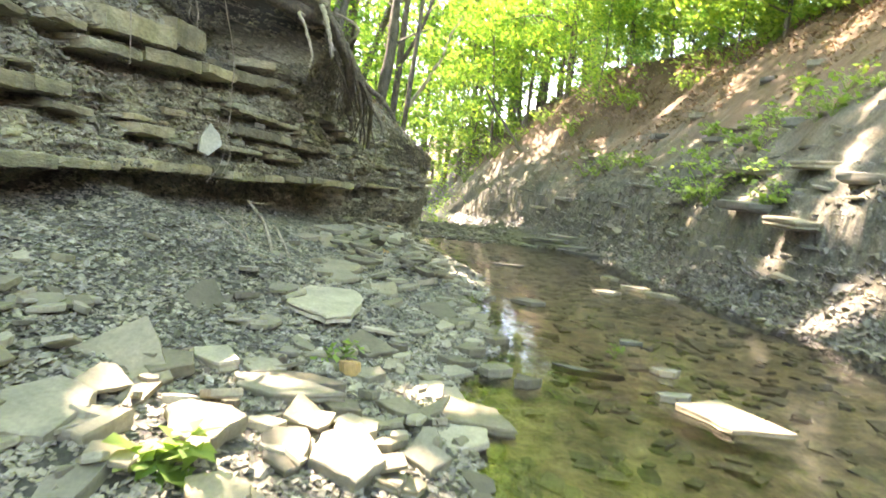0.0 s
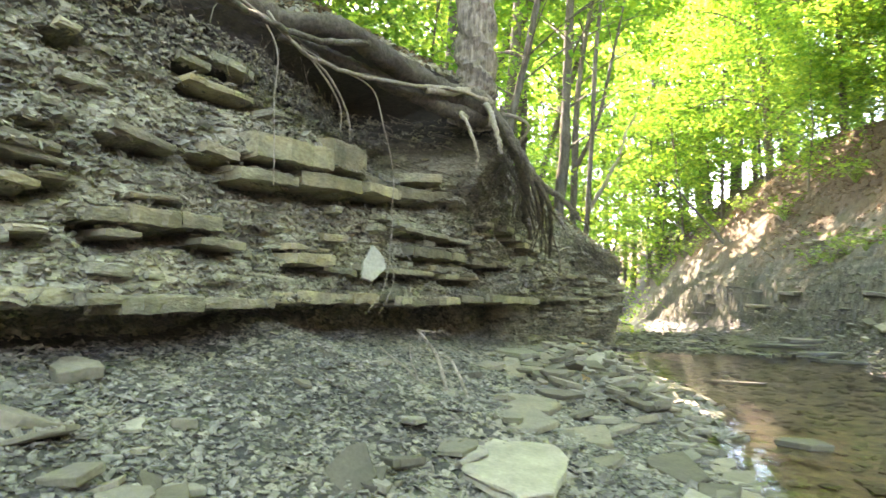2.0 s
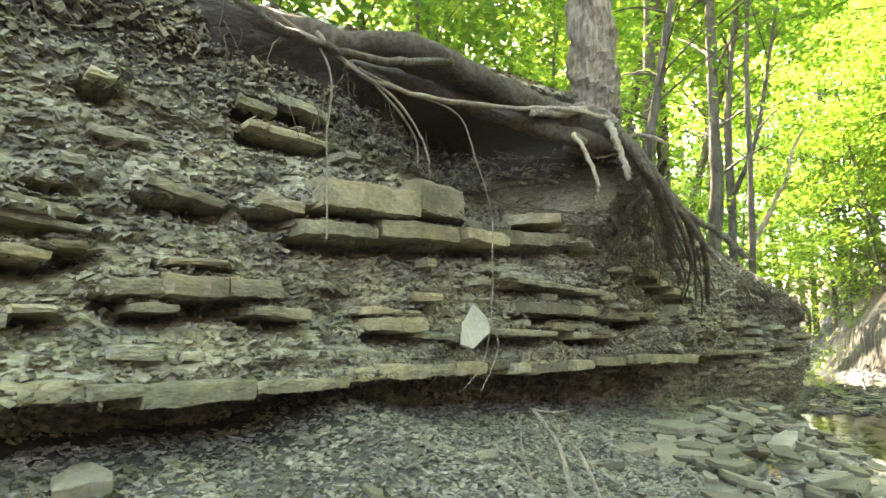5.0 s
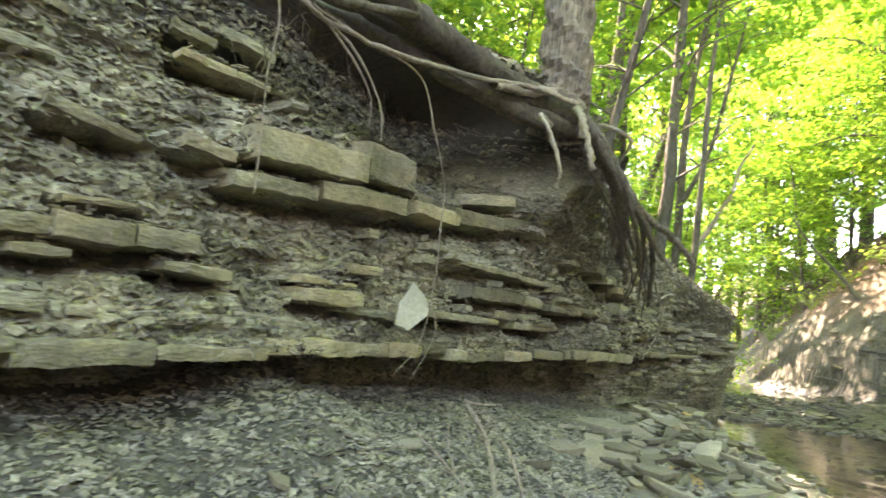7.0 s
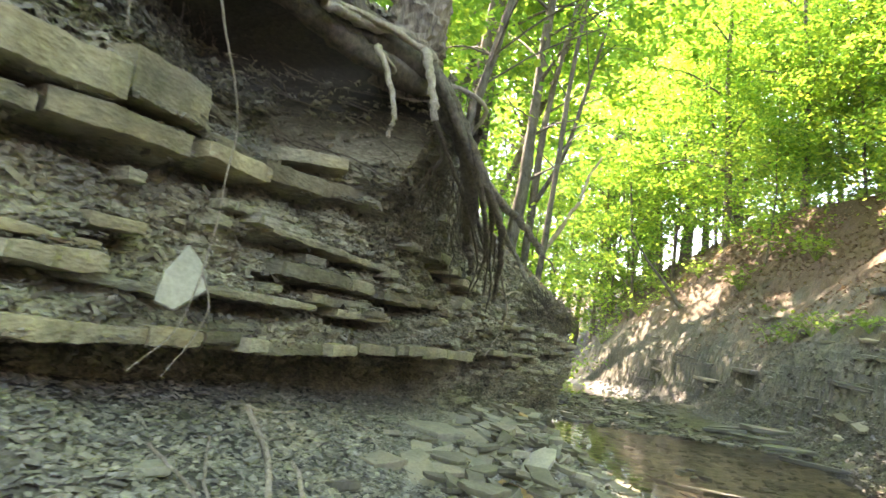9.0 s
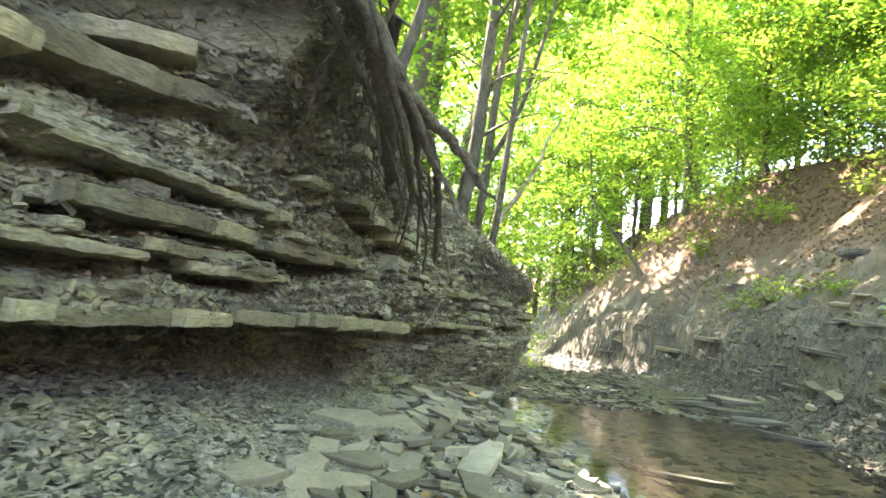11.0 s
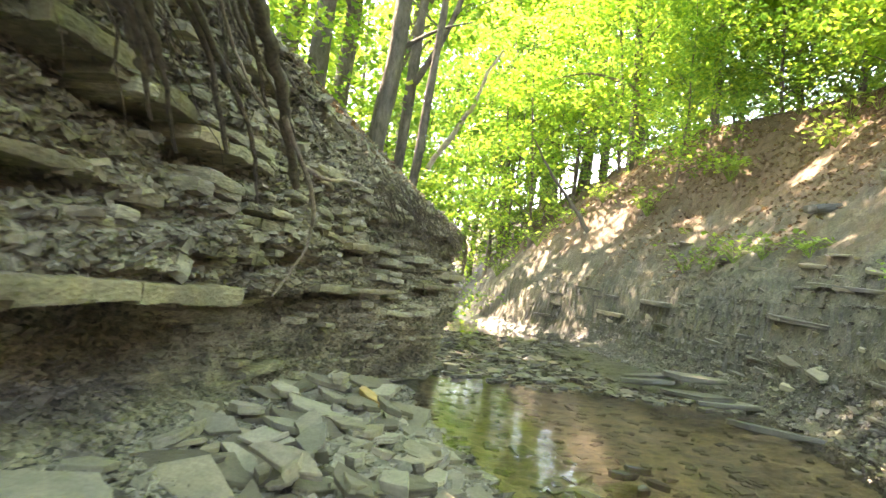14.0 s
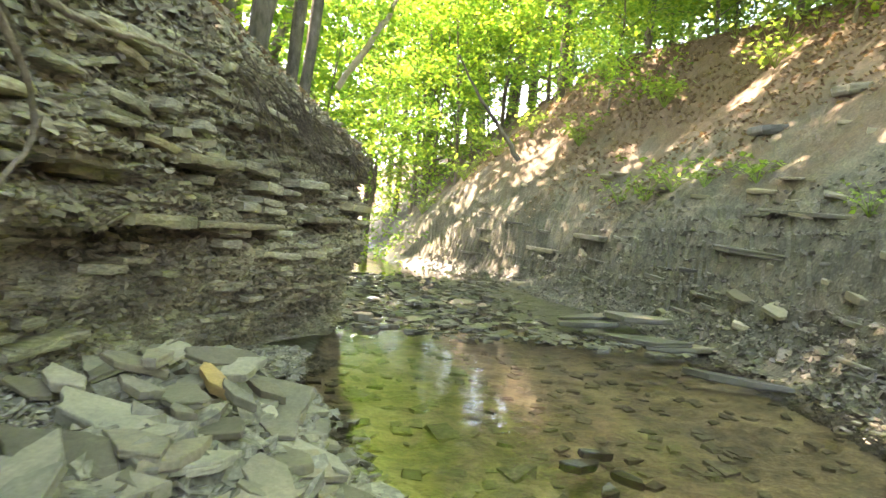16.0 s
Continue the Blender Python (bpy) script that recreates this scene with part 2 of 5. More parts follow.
# ---- mesh helpers ----
def mesh_ob(name, verts, faces, material, parent=None, label="", smooth_faces=False):
    me = bpy.data.meshes.new(name)
    verts, faces = np.asarray(verts, np.float32), np.asarray(faces, np.int32)
    n, k = faces.shape
    me.vertices.add(len(verts))
    me.vertices.foreach_set("co", verts.ravel())
    me.loops.add(n * k)
    me.loops.foreach_set("vertex_index", faces.ravel())
    me.polygons.add(n)
    me.polygons.foreach_set("loop_start", np.arange(0, n * k, k, dtype=np.int32))
    me.polygons.foreach_set("loop_total", np.full(n, k, np.int32))
    me.polygons.foreach_set("use_smooth", np.full(n, smooth_faces))
    me.update(calc_edges=True)
    me.validate()
    me.materials.append(material)
    ob = new(name, me)
    if parent:
        ob.parent = parent
    return tagged(ob, label)


def grid_faces(rows, cols):
    a = np.arange(rows * cols).reshape(rows, cols)
    return np.stack([a[:-1, :-1], a[:-1, 1:], a[1:, 1:], a[1:, :-1]], -1).reshape(-1, 4)


def tube(points, radii, sides=7, seed=0, wobble=0.12, ridges=0.0):
    """A tapering, slightly uneven tube along points: verts, quads."""
    p = [Vector(q) for q in points]
    verts, faces = [], []
    up = Vector((0.13, 0.21, 0.97))
    for i, q in enumerate(p):
        d = (p[min(i + 1, len(p) - 1)] - p[max(i - 1, 0)]).normalized()
        a = d.cross(up)
        if a.length < 0.1:
            a = d.cross(Vector((1, 0, 0)))
        a.normalize()
        b = d.cross(a)
        for s in range(sides):
            t = 2 * math.pi * s / sides
            r = radii[i] * (1 + wobble * math.sin(3 * t + i * 0.9 + seed) + wobble * 0.6 * math.sin(5 * t + i * 2.1))
            r *= 1 + (ridges * (1 if (s + (i // 3) % 2) % 2 else -1) * (0.6 + 0.4 * math.sin(s * 2.7 + i * 0.8)))
            verts.append(q + (a * math.cos(t) + b * math.sin(t)) * r)
    for i in range(len(p) - 1):
        for s in range(sides):
            u = (s + 1) % sides
            faces.append((i * sides + s, i * sides + u, (i + 1) * sides + u, (i + 1) * sides + s))
    return verts, faces


def curve_through(points, steps=6, jitter=0.0, r=None):
    """Catmull-Rom through control points."""
    p = [Vector(q) for q in points]
    p = [p[0] * 2 - p[1]] + p + [p[-1] * 2 - p[-2]]
    out = []
    for i in range(1, len(p) - 2):
        for k in range(steps):
            t = k / steps
            a, b, c, d = p[i - 1], p[i], p[i + 1], p[i + 2]
            q = 0.5 * ((2 * b) + (c - a) * t + (2 * a - 5 * b + 4 * c - d) * t * t + (3 * b - a - 3 * c + d) * t ** 3)
            if jitter:
                q = q + Vector((r.uniform(-jitter, jitter), r.uniform(-jitter, jitter), r.uniform(-jitter, jitter)))
            out.append(q)
    out.append(p[-2])
    return out


def tube_ob(name, control, r0, r1, material, parent=None, label="", sides=7, steps=6, jitter=0.0, seed=0, ridges=0.0):
    r = random.Random(seed)
    pts = curve_through(control, steps, jitter, r)
    n = len(pts)
    v, f = tube(pts, [r0 + (r1 - r0) * (i / (n - 1)) for i in range(n)], sides, seed, ridges=ridges)
    return mesh_ob(name, v, f, material, parent, label, not ridges)


def joined(pieces):
    verts, faces, base = [], [], 0
    for v, f in pieces:
        verts += [tuple(q) for q in v]
        faces += [tuple(i + base for i in g) for g in f]
        base += len(v)
    return verts, faces


def empty(name, label="", category="", group="", at=(0, 0, 0), kind=""):
    e = new(name)
    e.location = at
    return tagged(e, label, category, group, kind)


# ---- the lie of the land ----
RIGHT_Y = [-40, 4, 7, 10, 13, 15, 17.5, 20, 24, 27, 29, 47, 120]
RIGHT_X = [4.8, 4.6, 4.05, 3.15, 2.8, 2.8, 2.3, 1.5, 0.8, -1.5, -3.2, -7, -25]
LEFT_Y = [-40, 1.5, 3.2, 4.2, 5.9, 7.7, 9.5, 11.6, 12.7, 13.5, 15, 16.2, 18, 22, 30, 47, 120]
LEFT_X = [0.9, 0.9, 0.72, 0.45, 0.55, 0.2, 0.02, -0.85, -1.25, -1.9, -1.8, -2.0, -3.6, -5.5, -9, -13, -31]
FOOT_Y = [-10, 4, 4.9, 5.6, 6.3, 8, 10, 12, 13.5, 15]
FOOT_Z = [0.85, 0.80, 0.78, 0.98, 0.80, 0.70, 0.55, 0.32, 0.10, -0.05]
CREST_Y = [-12, 0, 2, 4, 4.7, 6, 7, 7.6, 8.5, 9.2, 10, 12, 13.5, 14.8, 15.5, 16.0, 16.6, 17.6]
CREST_X = [-3.4, -3.4, -3.3, -3.2, -2.85, -2.45, -2.1, -1.75, -1.85, -2.2, -2.45, -2.5, -2.3, -1.95, -1.72, -1.8, -2.5, -5.0]
CREST_Z = [5.4, 5.4, 5.0, 4.2, 3.4, 3.4, 3.4, 3.3, 3.0, 3.0, 3.08, 2.82, 2.5, 2.25, 2.02, 1.9, 1.7, 1.2]
TOP_SLOPE = [0.5, 0.5, 0.5, 0.5, 0.55, 0.6, 0.6, 0.65, 0.8, 0.9, 1.0, 1.0, 0.9, 0.9, 0.9, 0.9, 1.0, 1.0]


def top_of_bank(x, y):
    z = np.interp(y, CREST_Y, CREST_Z) + np.interp(y, CREST_Y, TOP_SLOPE) * np.maximum(np.interp(y, CREST_Y, CREST_X) - x, 0)
    return np.minimum(z, 6.3 + 0.04 * (z - 6.3))


def ground_height(x, y):
    """Height of the one ground sheet: bed, gravel bar, slopes, hills."""
    x, y = np.asarray(x, float), np.asarray(y, float)
    right = np.interp(y, RIGHT_Y, RIGHT_X) + 0.18 * fbm(y * 0.7, y * 0 + 3, 5) * smooth(2, 6, y)
    left = np.interp(y, LEFT_Y, LEFT_X) + 0.14 * fbm(y * 1.1, y * 0 + 9, 6)
    d = x - right
    steep = np.where(d > 0, 1.0, 0)
    base = d * (0.55 + 0.45 * smooth(0, 1.2, d)) + 0.25 * smooth(0.9, 1.25, d)
    base = base + (0.16 * fbm(y * 0.45, x * 0.5, 21) + 0.06 * fbm(y * 0.9 + d * 0.8, d * 1.6, 22)) * smooth(0.1, 1.5, d) * 1.6
    q = base / 0.22 + 0.9 * fbm(y * 0.9, x * 0.9, 23)
    strata = (np.floor(q) + smooth(0.25, 0.8, q - np.floor(q))) * 0.22
    rocky = smooth(3.0, 1.6, base) * smooth(0.15, 0.5, base)
    amount = 0.8
    base = base * (1 - amount * rocky) + strata * amount * rocky
    crest = 7.6 + 0.5 * fbm(y * 0.2, y * 0, 31)
    far = np.where(base > crest, crest + (base - crest) * 0.06, base)
    z_right = np.where(d > 0, far, 0)
    e = left - x
    foot = np.interp(y, FOOT_Y, FOOT_Z)
    bar = foot * np.clip(e / np.maximum(left + 2.8, 0.3), 0, 1.15) ** 1.35 + 0.035 * smooth(0, 0.12, e)
    bar = bar + 0.15 * np.exp(-((e - 0.85) / 0.5) ** 2) * smooth(6.9, 8.2, y) * smooth(13.4, 12.3, y)
    bar = bar + 0.035 * fbm(x * 1.3, y * 1.3, 41) * smooth(0, 0.6, e)
    hill = np.minimum(e * 0.95 + 0.3 * fbm(x * 0.4, y * 0.4, 44), 6.5 + 0.03 * e)
    back = smooth(16.0, 17.2, y)
    top = top_of_bank(x, y) - 0.12
    behind = smooth(-3.35, -3.75, x - 0 * y)
    bar = bar * (1 - behind) + top * behind
    z_left = bar * (1 - back) + np.maximum(hill, 0) * back
    span = np.maximum(right - left, 0.2)
    w = np.clip((x - left) / span, 0, 1)
    bed = -0.16 * np.clip(np.sin(np.pi * w), 0, 1) ** 0.6 + 0.045 * fbm(x * 1.6, y * 1.2, 51) + 0.02 * fbm(x * 7, y * 7, 52)
    riffle = 0.135 * smooth(16.2, 17.2, y) * smooth(25, 21, y)
    bed = bed + riffle
    z = np.where(x < left, z_left, np.where(x > right, z_right, bed))
    on_slope = smooth(0.3, 1.2, d)
    z = z + 0.025 * fbm(x * 5, y * 5, 61) * smooth(0.03, 0.3, np.abs(z)) * (1 - 0.5 * on_slope) + (0.012 + 0.022 * on_slope) * fbm(x * 15, y * 15, 62) + 0.05 * on_slope * fbm(x * 2.5, y * 7, 63)
    z = z + np.maximum(y - 50, 0) * 0.10 * smooth(300, 60, y)
    return z


def axis(parts):
    out = []
    for a, b, step in parts:
        out.append(np.arange(a, b, step))
    return np.concatenate(out + [[parts[-1][1]]])


gx = axis([(-600, -60, 60), (-60, -12, 3), (-12, -4, 0.4), (-4, 5.2, 0.055), (5.2, 12, 0.14), (12, 40, 2), (40, 600, 60)])
gy = axis([(-600, -40, 60), (-40, -4, 3), (-4, 1.5, 0.3), (1.5, 16, 0.06), (16, 30, 0.12), (30, 60, 1), (60, 600, 40)])
X, Y = np.meshgrid(gx, gy)
Z = ground_height(X, Y)
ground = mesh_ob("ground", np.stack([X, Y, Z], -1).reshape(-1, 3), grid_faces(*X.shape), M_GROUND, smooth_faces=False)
tagged(ground, "gray shale gravel bar, stony creek bed and eroded clay slope", "ground", kind="structure")

wx = axis([(-45, 6, 0.5)])
wy = axis([(-40, 120, 1.0)])
WX, WY = np.meshgrid(wx, wy)
water = mesh_ob("water", np.stack([WX, WY, np.zeros_like(WX)], -1).reshape(-1, 3), grid_faces(*WX.shape), M_WATER, smooth_faces=True)
tagged(water, "shallow clear brown creek water with soft ripples", "water", kind="structure")

# ---- the shale bank ----
FACE_Y = [-12, 2, 4.3, 5.5, 6.3, 7.0, 7.45, 7.8, 8.6, 10.7, 12.3, 13.5, 14.8, 15.5, 16.0, 16.6, 17.6]
FACE = {  # by height: how far out the face stands
    -0.4: [-3.0, -3.0, -2.9, -2.9, -2.9, -2.9, -2.875, -2.85, -2.8, -2.7, -2.65, -2.6, -2.35, -2.0, -2.1, -2.7, -5.2],
    0.3: [-3.0, -3.0, -2.95, -2.95, -2.95, -2.95, -2.95, -2.95, -2.95, -2.9, -2.7, -2.55, -2.22, -1.85, -1.95, -2.6, -5.1],
    0.75: [-3.15, -3.15, -3.1, -3.1, -3.08, -3.05, -3.05, -3.05, -3.05, -2.98, -2.7, -2.4, -1.8, -1.7, -1.8, -2.6, -5.1],
    1.08: [-3.25, -3.25, -3.18, -3.15, -3.1, -3.08, -3.08, -3.08, -3.08, -3.0, -2.65, -2.3, -1.75, -1.65, -1.75, -2.5, -5.0],
    1.15: [-2.8, -2.8, -2.68, -2.66, -2.63, -2.6, -2.55, -2.5, -2.4, -2.3, -2.45, -2.3, -1.75, -1.65, -1.75, -2.5, -5.0],
    1.6: [-2.9, -2.9, -2.82, -2.72, -2.62, -2.5, -2.46, -2.42, -2.35, -2.25, -2.3, -2.2, -1.75, -1.65, -1.75, -2.5, -5.0],
    2.15: [-3.0, -3.0, -2.88, -2.7, -2.52, -2.42, -2.4, -2.2, -2.15, -2.28, -2.3, -2.2, -1.85, -1.64, -1.75, -2.5, -5.0],
    2.65: [-3.15, -3.15, -2.98, -2.78, -2.9, -3.02, -2.88, -1.75, -1.9, -2.4, -2.45, -2.3, -1.95, -1.64, -1.75, -2.5, -5.0],
    3.05: [-3.2, -3.2, -3.05, -2.9, -3.1, -3.2, -2.8, -1.62, -1.85, -2.48, -2.5, -2.3, -1.95, -1.64, -1.75, -2.5, -5.0],
}
HEIGHTS = list(FACE)


def face_x(y, z):
    cols = np.stack([np.interp(y, FACE_Y, FACE[h]) for h in HEIGHTS], -1)
    k = np.clip(np.searchsorted(HEIGHTS, z) - 1, 0, len(HEIGHTS) - 2)
    lo, hi = np.array(HEIGHTS)[k], np.array(HEIGHTS)[k + 1]
    t = np.clip((z - lo) / (hi - lo), 0, 1)
    return np.take_along_axis(cols, k[..., None], -1)[..., 0] * (1 - t) + np.take_along_axis(cols, k[..., None] + 1, -1)[..., 0] * t


BEDS = [
    (4.10, 4.33, 1.69, 1.61, 0.12, 4), (4.33, 4.65, 1.72, 1.61, 0.14, 0), (4.66, 4.96, 1.72, 1.62, 0.13, 0),
    (5.16, 5.93, 2.37, 2.19, 0.24, 2), (5.93, 6.41, 2.50, 2.27, 0.26, 0), (5.11, 5.64, 2.11, 2.02, 0.14, 2),
    (5.67, 6.36, 2.19, 2.07, 0.12, 2), (6.44, 6.91, 2.21, 2.12, 0.10, 0), (6.91, 7.52, 2.28, 2.17, 0.10, 2),
    (7.52, 8.1, 2.33, 2.22, 0.05, 3), (6.35, 6.90, 2.32, 2.26, 0.06, 0), (6.90, 7.25, 2.40, 2.33, 0.05, 0),
    (7.25, 7.77, 2.47, 2.37, 0.03, 2), (4.86, 5.14, 2.22, 2.14, 0.12, -4), (4.26, 4.67, 2.19, 2.13, 0.12, -10),
    (3.60, 3.94, 2.01, 1.94, 0.14, -5), (3.45, 3.62, 1.99, 1.90, 0.14, -5), (3.65, 3.86, 1.79, 1.74, 0.12, -3), (4.36, 4.65, 1.81, 1.77, 0.12, 3),
    (4.79, 5.13, 1.57, 1.52, 0.12, -2), (5.62, 6.06, 1.53, 1.45, 0.15, 0), (5.96, 6.23, 1.72, 1.65, 0.10, 0),
    (5.60, 6.05, 1.60, 1.56, 0.12, 0), (7.12, 7.9, 1.69, 1.60, 0.12, 0), (7.9, 8.29, 1.68, 1.60, 0.10, 0),
    (7.01, 8.10, 1.87, 1.82, 0.08, -2), (6.39, 7.54, 1.47, 1.42, 0.14, -1), (7.54, 8.29, 1.53, 1.47, 0.08, 0),
    (7.88, 8.64, 1.46, 1.40, 0.07, 0), (9.51, 10.6, 2.08, 2.00, 0.06, 0), (4.86, 5.12, 2.91, 2.84, -0.02, -5),
    (5.12, 5.48, 2.97, 2.90, -0.02, -8), (4.90, 5.45, 2.74, 2.69, -0.02, -2), (3.79, 3.90, 2.14, 2.10, 0.08, 0),
    (4.00, 4.13, 2.75, 2.70, 0.09, -5), (8.45, 9.63, 1.67, 1.62, 0.07, 0), (3.73, 3.89, 1.54, 1.51, 0.08, 0),
    (4.20, 4.42, 1.57, 1.53, 0.07, 0), (3.86, 4.01, 1.84, 1.81, 0.08, 0), (10.17, 10.43, 1.99, 1.91, 0.07, 0),
    (10.45, 10.73, 1.98, 1.91, 0.07, 0), (10.76, 10.95, 1.70, 1.65, 0.07, 0), (11.01, 11.33, 1.71, 1.66, 0.07, 0),
    (9.85, 10.01, 1.60, 1.55, 0.07, 0), (13.02, 14.03, 1.20, 1.15, 0.08, 0), (11.76, 12.16, 1.75, 1.69, 0.07, 0),
    (10.3, 10.67, 1.43, 1.36, 0.08, 0), (8.42, 9.22, 1.64, 1.58, 0.08, 0), (8.16, 8.49, 1.48, 1.43, 0.1, 0),
    (9.17, 9.65, 2.13, 2.05, 0.08, 0), (8.33, 8.44, 1.83, 1.76, 0.1, 0), (12.3, 12.9, 1.22, 1.15, 0.12, 0), (14.3, 14.9, 1.3, 1.24, 0.12, 0), (14.9, 15.5, 1.45, 1.38, 0.1, 0), (11.6, 12.1, 1.5, 1.44, 0.1, 0), (12.6, 13.3, 1.62, 1.56, 0.1, 2),
]


def relief(y, z):
    """Worn hollows below the hard beds and aprons of debris on top of them."""
    out = np.zeros_like(z)
    for a, c, z1, z0, reach, _ in BEDS:
        w = smooth(a - 0.12, a + 0.06, y) * smooth(c + 0.12, c - 0.06, y)
        apron = reach * 0.65 * smooth(z1 + 0.26, z1 - 0.02, z) * (z > z0)
        hollow = -0.19 * smooth(z0 - 0.15, z0 - 0.02, z) * (z <= z0)
        out = out + w * (apron + hollow)
    lip = smooth(10.9, 10.6, y)
    out = out + lip * 0.10 * smooth(1.62, 1.22, z) * (z > 1.14)
    return np.clip(out, -0.2, 0.24)


def bedding(y, z):
    """How far single beds stand out or are worn back."""
    layer = np.floor(z / 0.055 + 0.25 * fbm(y * 0.4, z * 0, 71))
    block = fbm(y * 1.7 + layer * 13.7, layer * 3.1, 72, 3)
    sharp = np.clip(block * 2.2, -1, 1)
    broad = fbm(y * 0.8, z * 1.1, 73)
    thick = np.floor(z / 0.21 + 0.3 * fbm(y * 0.5, z * 0, 76))
    slabs = np.clip(fbm(y * 1.1 + thick * 7.3, thick * 2.7, 77, 2) * 2.5, -1, 1)
    return relief(y, z) - 0.03 + (0.028 + 0.06 * smooth(8, 12, y)) * slabs + (0.020 + 0.02 * smooth(8, 11, y)) * sharp + 0.07 * broad + 0.04 * fbm(y * 7, z * 12, 74, 3) + 0.014 * fbm(y * 25, z * 40, 75, 2)


cy = axis([(-8, 1.5, 0.25), (1.5, 3.3, 0.06), (3.3, 9, 0.03), (9, 16, 0.04), (16, 17.4, 0.08)])
rows = []
NF, NT = 170, 26
for y in cy:
    crest_x, crest_z, slope = (np.interp(y, CREST_Y, c) for c in (CREST_X, CREST_Z, TOP_SLOPE))
    z = np.linspace(-0.4, crest_z - 0.02, NF)
    yy = np.full(NF, y)
    x = face_x(yy, z)
    t = smooth(crest_z - 0.25, crest_z, z)
    x = x * (1 - t) + crest_x * t
    x = x + bedding(yy, z) * (1 - 0.35 * smooth(1.08, 0.8, z)) * smooth(crest_z, crest_z - 0.1, z)
    dist = np.linspace(0.02, 1, NT) ** 1.6 * (4.8 + crest_x)
    tx = crest_x - dist
    tz = top_of_bank(tx, np.full(NT, y)) + (0.12 * fbm(tx * 3, np.full(NT, y) * 3, 81) + 0.04 * fbm(tx * 12, np.full(NT, y) * 12, 82)) * smooth(0, 0.2, dist)
    tz[-1] -= 0.5
    rows.append(np.stack([np.concatenate([x, tx]), np.full(NF + NT, y), np.concatenate([z, tz])], -1))
rows = np.array(rows)
bank = empty("rock_bank", "high undercut bank of thinly bedded gray shale", "rock bank", kind="structure")
mesh_ob("bank_face", rows.reshape(-1, 3), grid_faces(rows.shape[0], rows.shape[1]), M_CLIFF, bank, "crumbling gray shale beds topped with dark soil")


# ---- stones ----
def slab_mesh(name, seed, sides=6, edge=0.1, material=M_SLAB):
    """A flat, uneven stone about 1 x 1 x 1, to be scaled: broken sides, a chipped rim."""
    r = random.Random(seed)
    ang = sorted(2 * math.pi * (k + r.uniform(-0.38, 0.38)) / sides for k in range(sides))
    corner = [(math.cos(a) * q, math.sin(a) * q) for a, q in ((a, r.uniform(0.40, 0.60)) for a in ang)]
    rim = []
    for k in range(sides):
        (x0, y0), (x1, y1) = corner[k], corner[(k + 1) % sides]
        for t in (0.0, 0.3, 0.6, 0.85):
            n = 0.0 if t == 0 else 0.022
            rim.append((x0 + (x1 - x0) * t + r.uniform(-n, n), y0 + (y1 - y0) * t + r.uniform(-n, n)))
    rings = [(-0.5, 0.86), (-0.25, 0.985), (0.05, 0.95 + r.uniform(0, 0.05)), (0.30, 1.0), (0.46, 0.985), (0.52, 0.95), (0.50, 0.45)]
    v, f = [], []
    sides = len(rim)
    slope = r.uniform(-0.25, 0.25), r.uniform(-0.25, 0.25)
    for h, s in rings:
        for x, y in rim:
            w = s * (1 + r.uniform(-0.018, 0.018))
            v.append((x * w, y * w, h + r.uniform(-1, 1) * (0.05 if h < 0.4 else 0.015) + (slope[0] * x + slope[1] * y if h > 0 else 0)))
    for k in range(len(rings) - 1):
        for s in range(sides):
            u = (s + 1) % sides
            f.append((k * sides + s, k * sides + u, (k + 1) * sides + u, (k + 1) * sides + s))
    f.append(tuple(range((len(rings) - 1) * sides, len(rings) * sides)))
    f.append(tuple(reversed(range(sides))))
    me = bpy.data.meshes.new(name)
    me.from_pydata(v, [], f)
    me.materials.append(material)
    return me


SLABS = [slab_mesh("slab_stone", 100 + k, 4 + k % 4) for k in range(14)]
WET = [slab_mesh("wet_slab", 170 + k, 5 + k % 3, 0.1, M_WET) for k in range(4)]
OCHRE = slab_mesh("ochre_slab", 150, 6, 0.1, M_OCHRE)


def stone(x, y, length, width, thick, turn=0, tilt=0, roll=0, z=None, mesh=None, name="stone_slab", label="", group="loose stone slabs", seed=0):
    ob = new(name, mesh or SLABS[seed % len(SLABS)])
    g = float(ground_height(x, y)) if z is None else z
    ob.matrix_world = pose(x, y, max(g, -0.04) + thick * 0.32 if z is None else z, tilt, roll, turn) @ Matrix.Diagonal((length, width, thick, 1))
    return tagged(ob, label or "gray flat shale slab lying on the gravel bar", "stone", group)


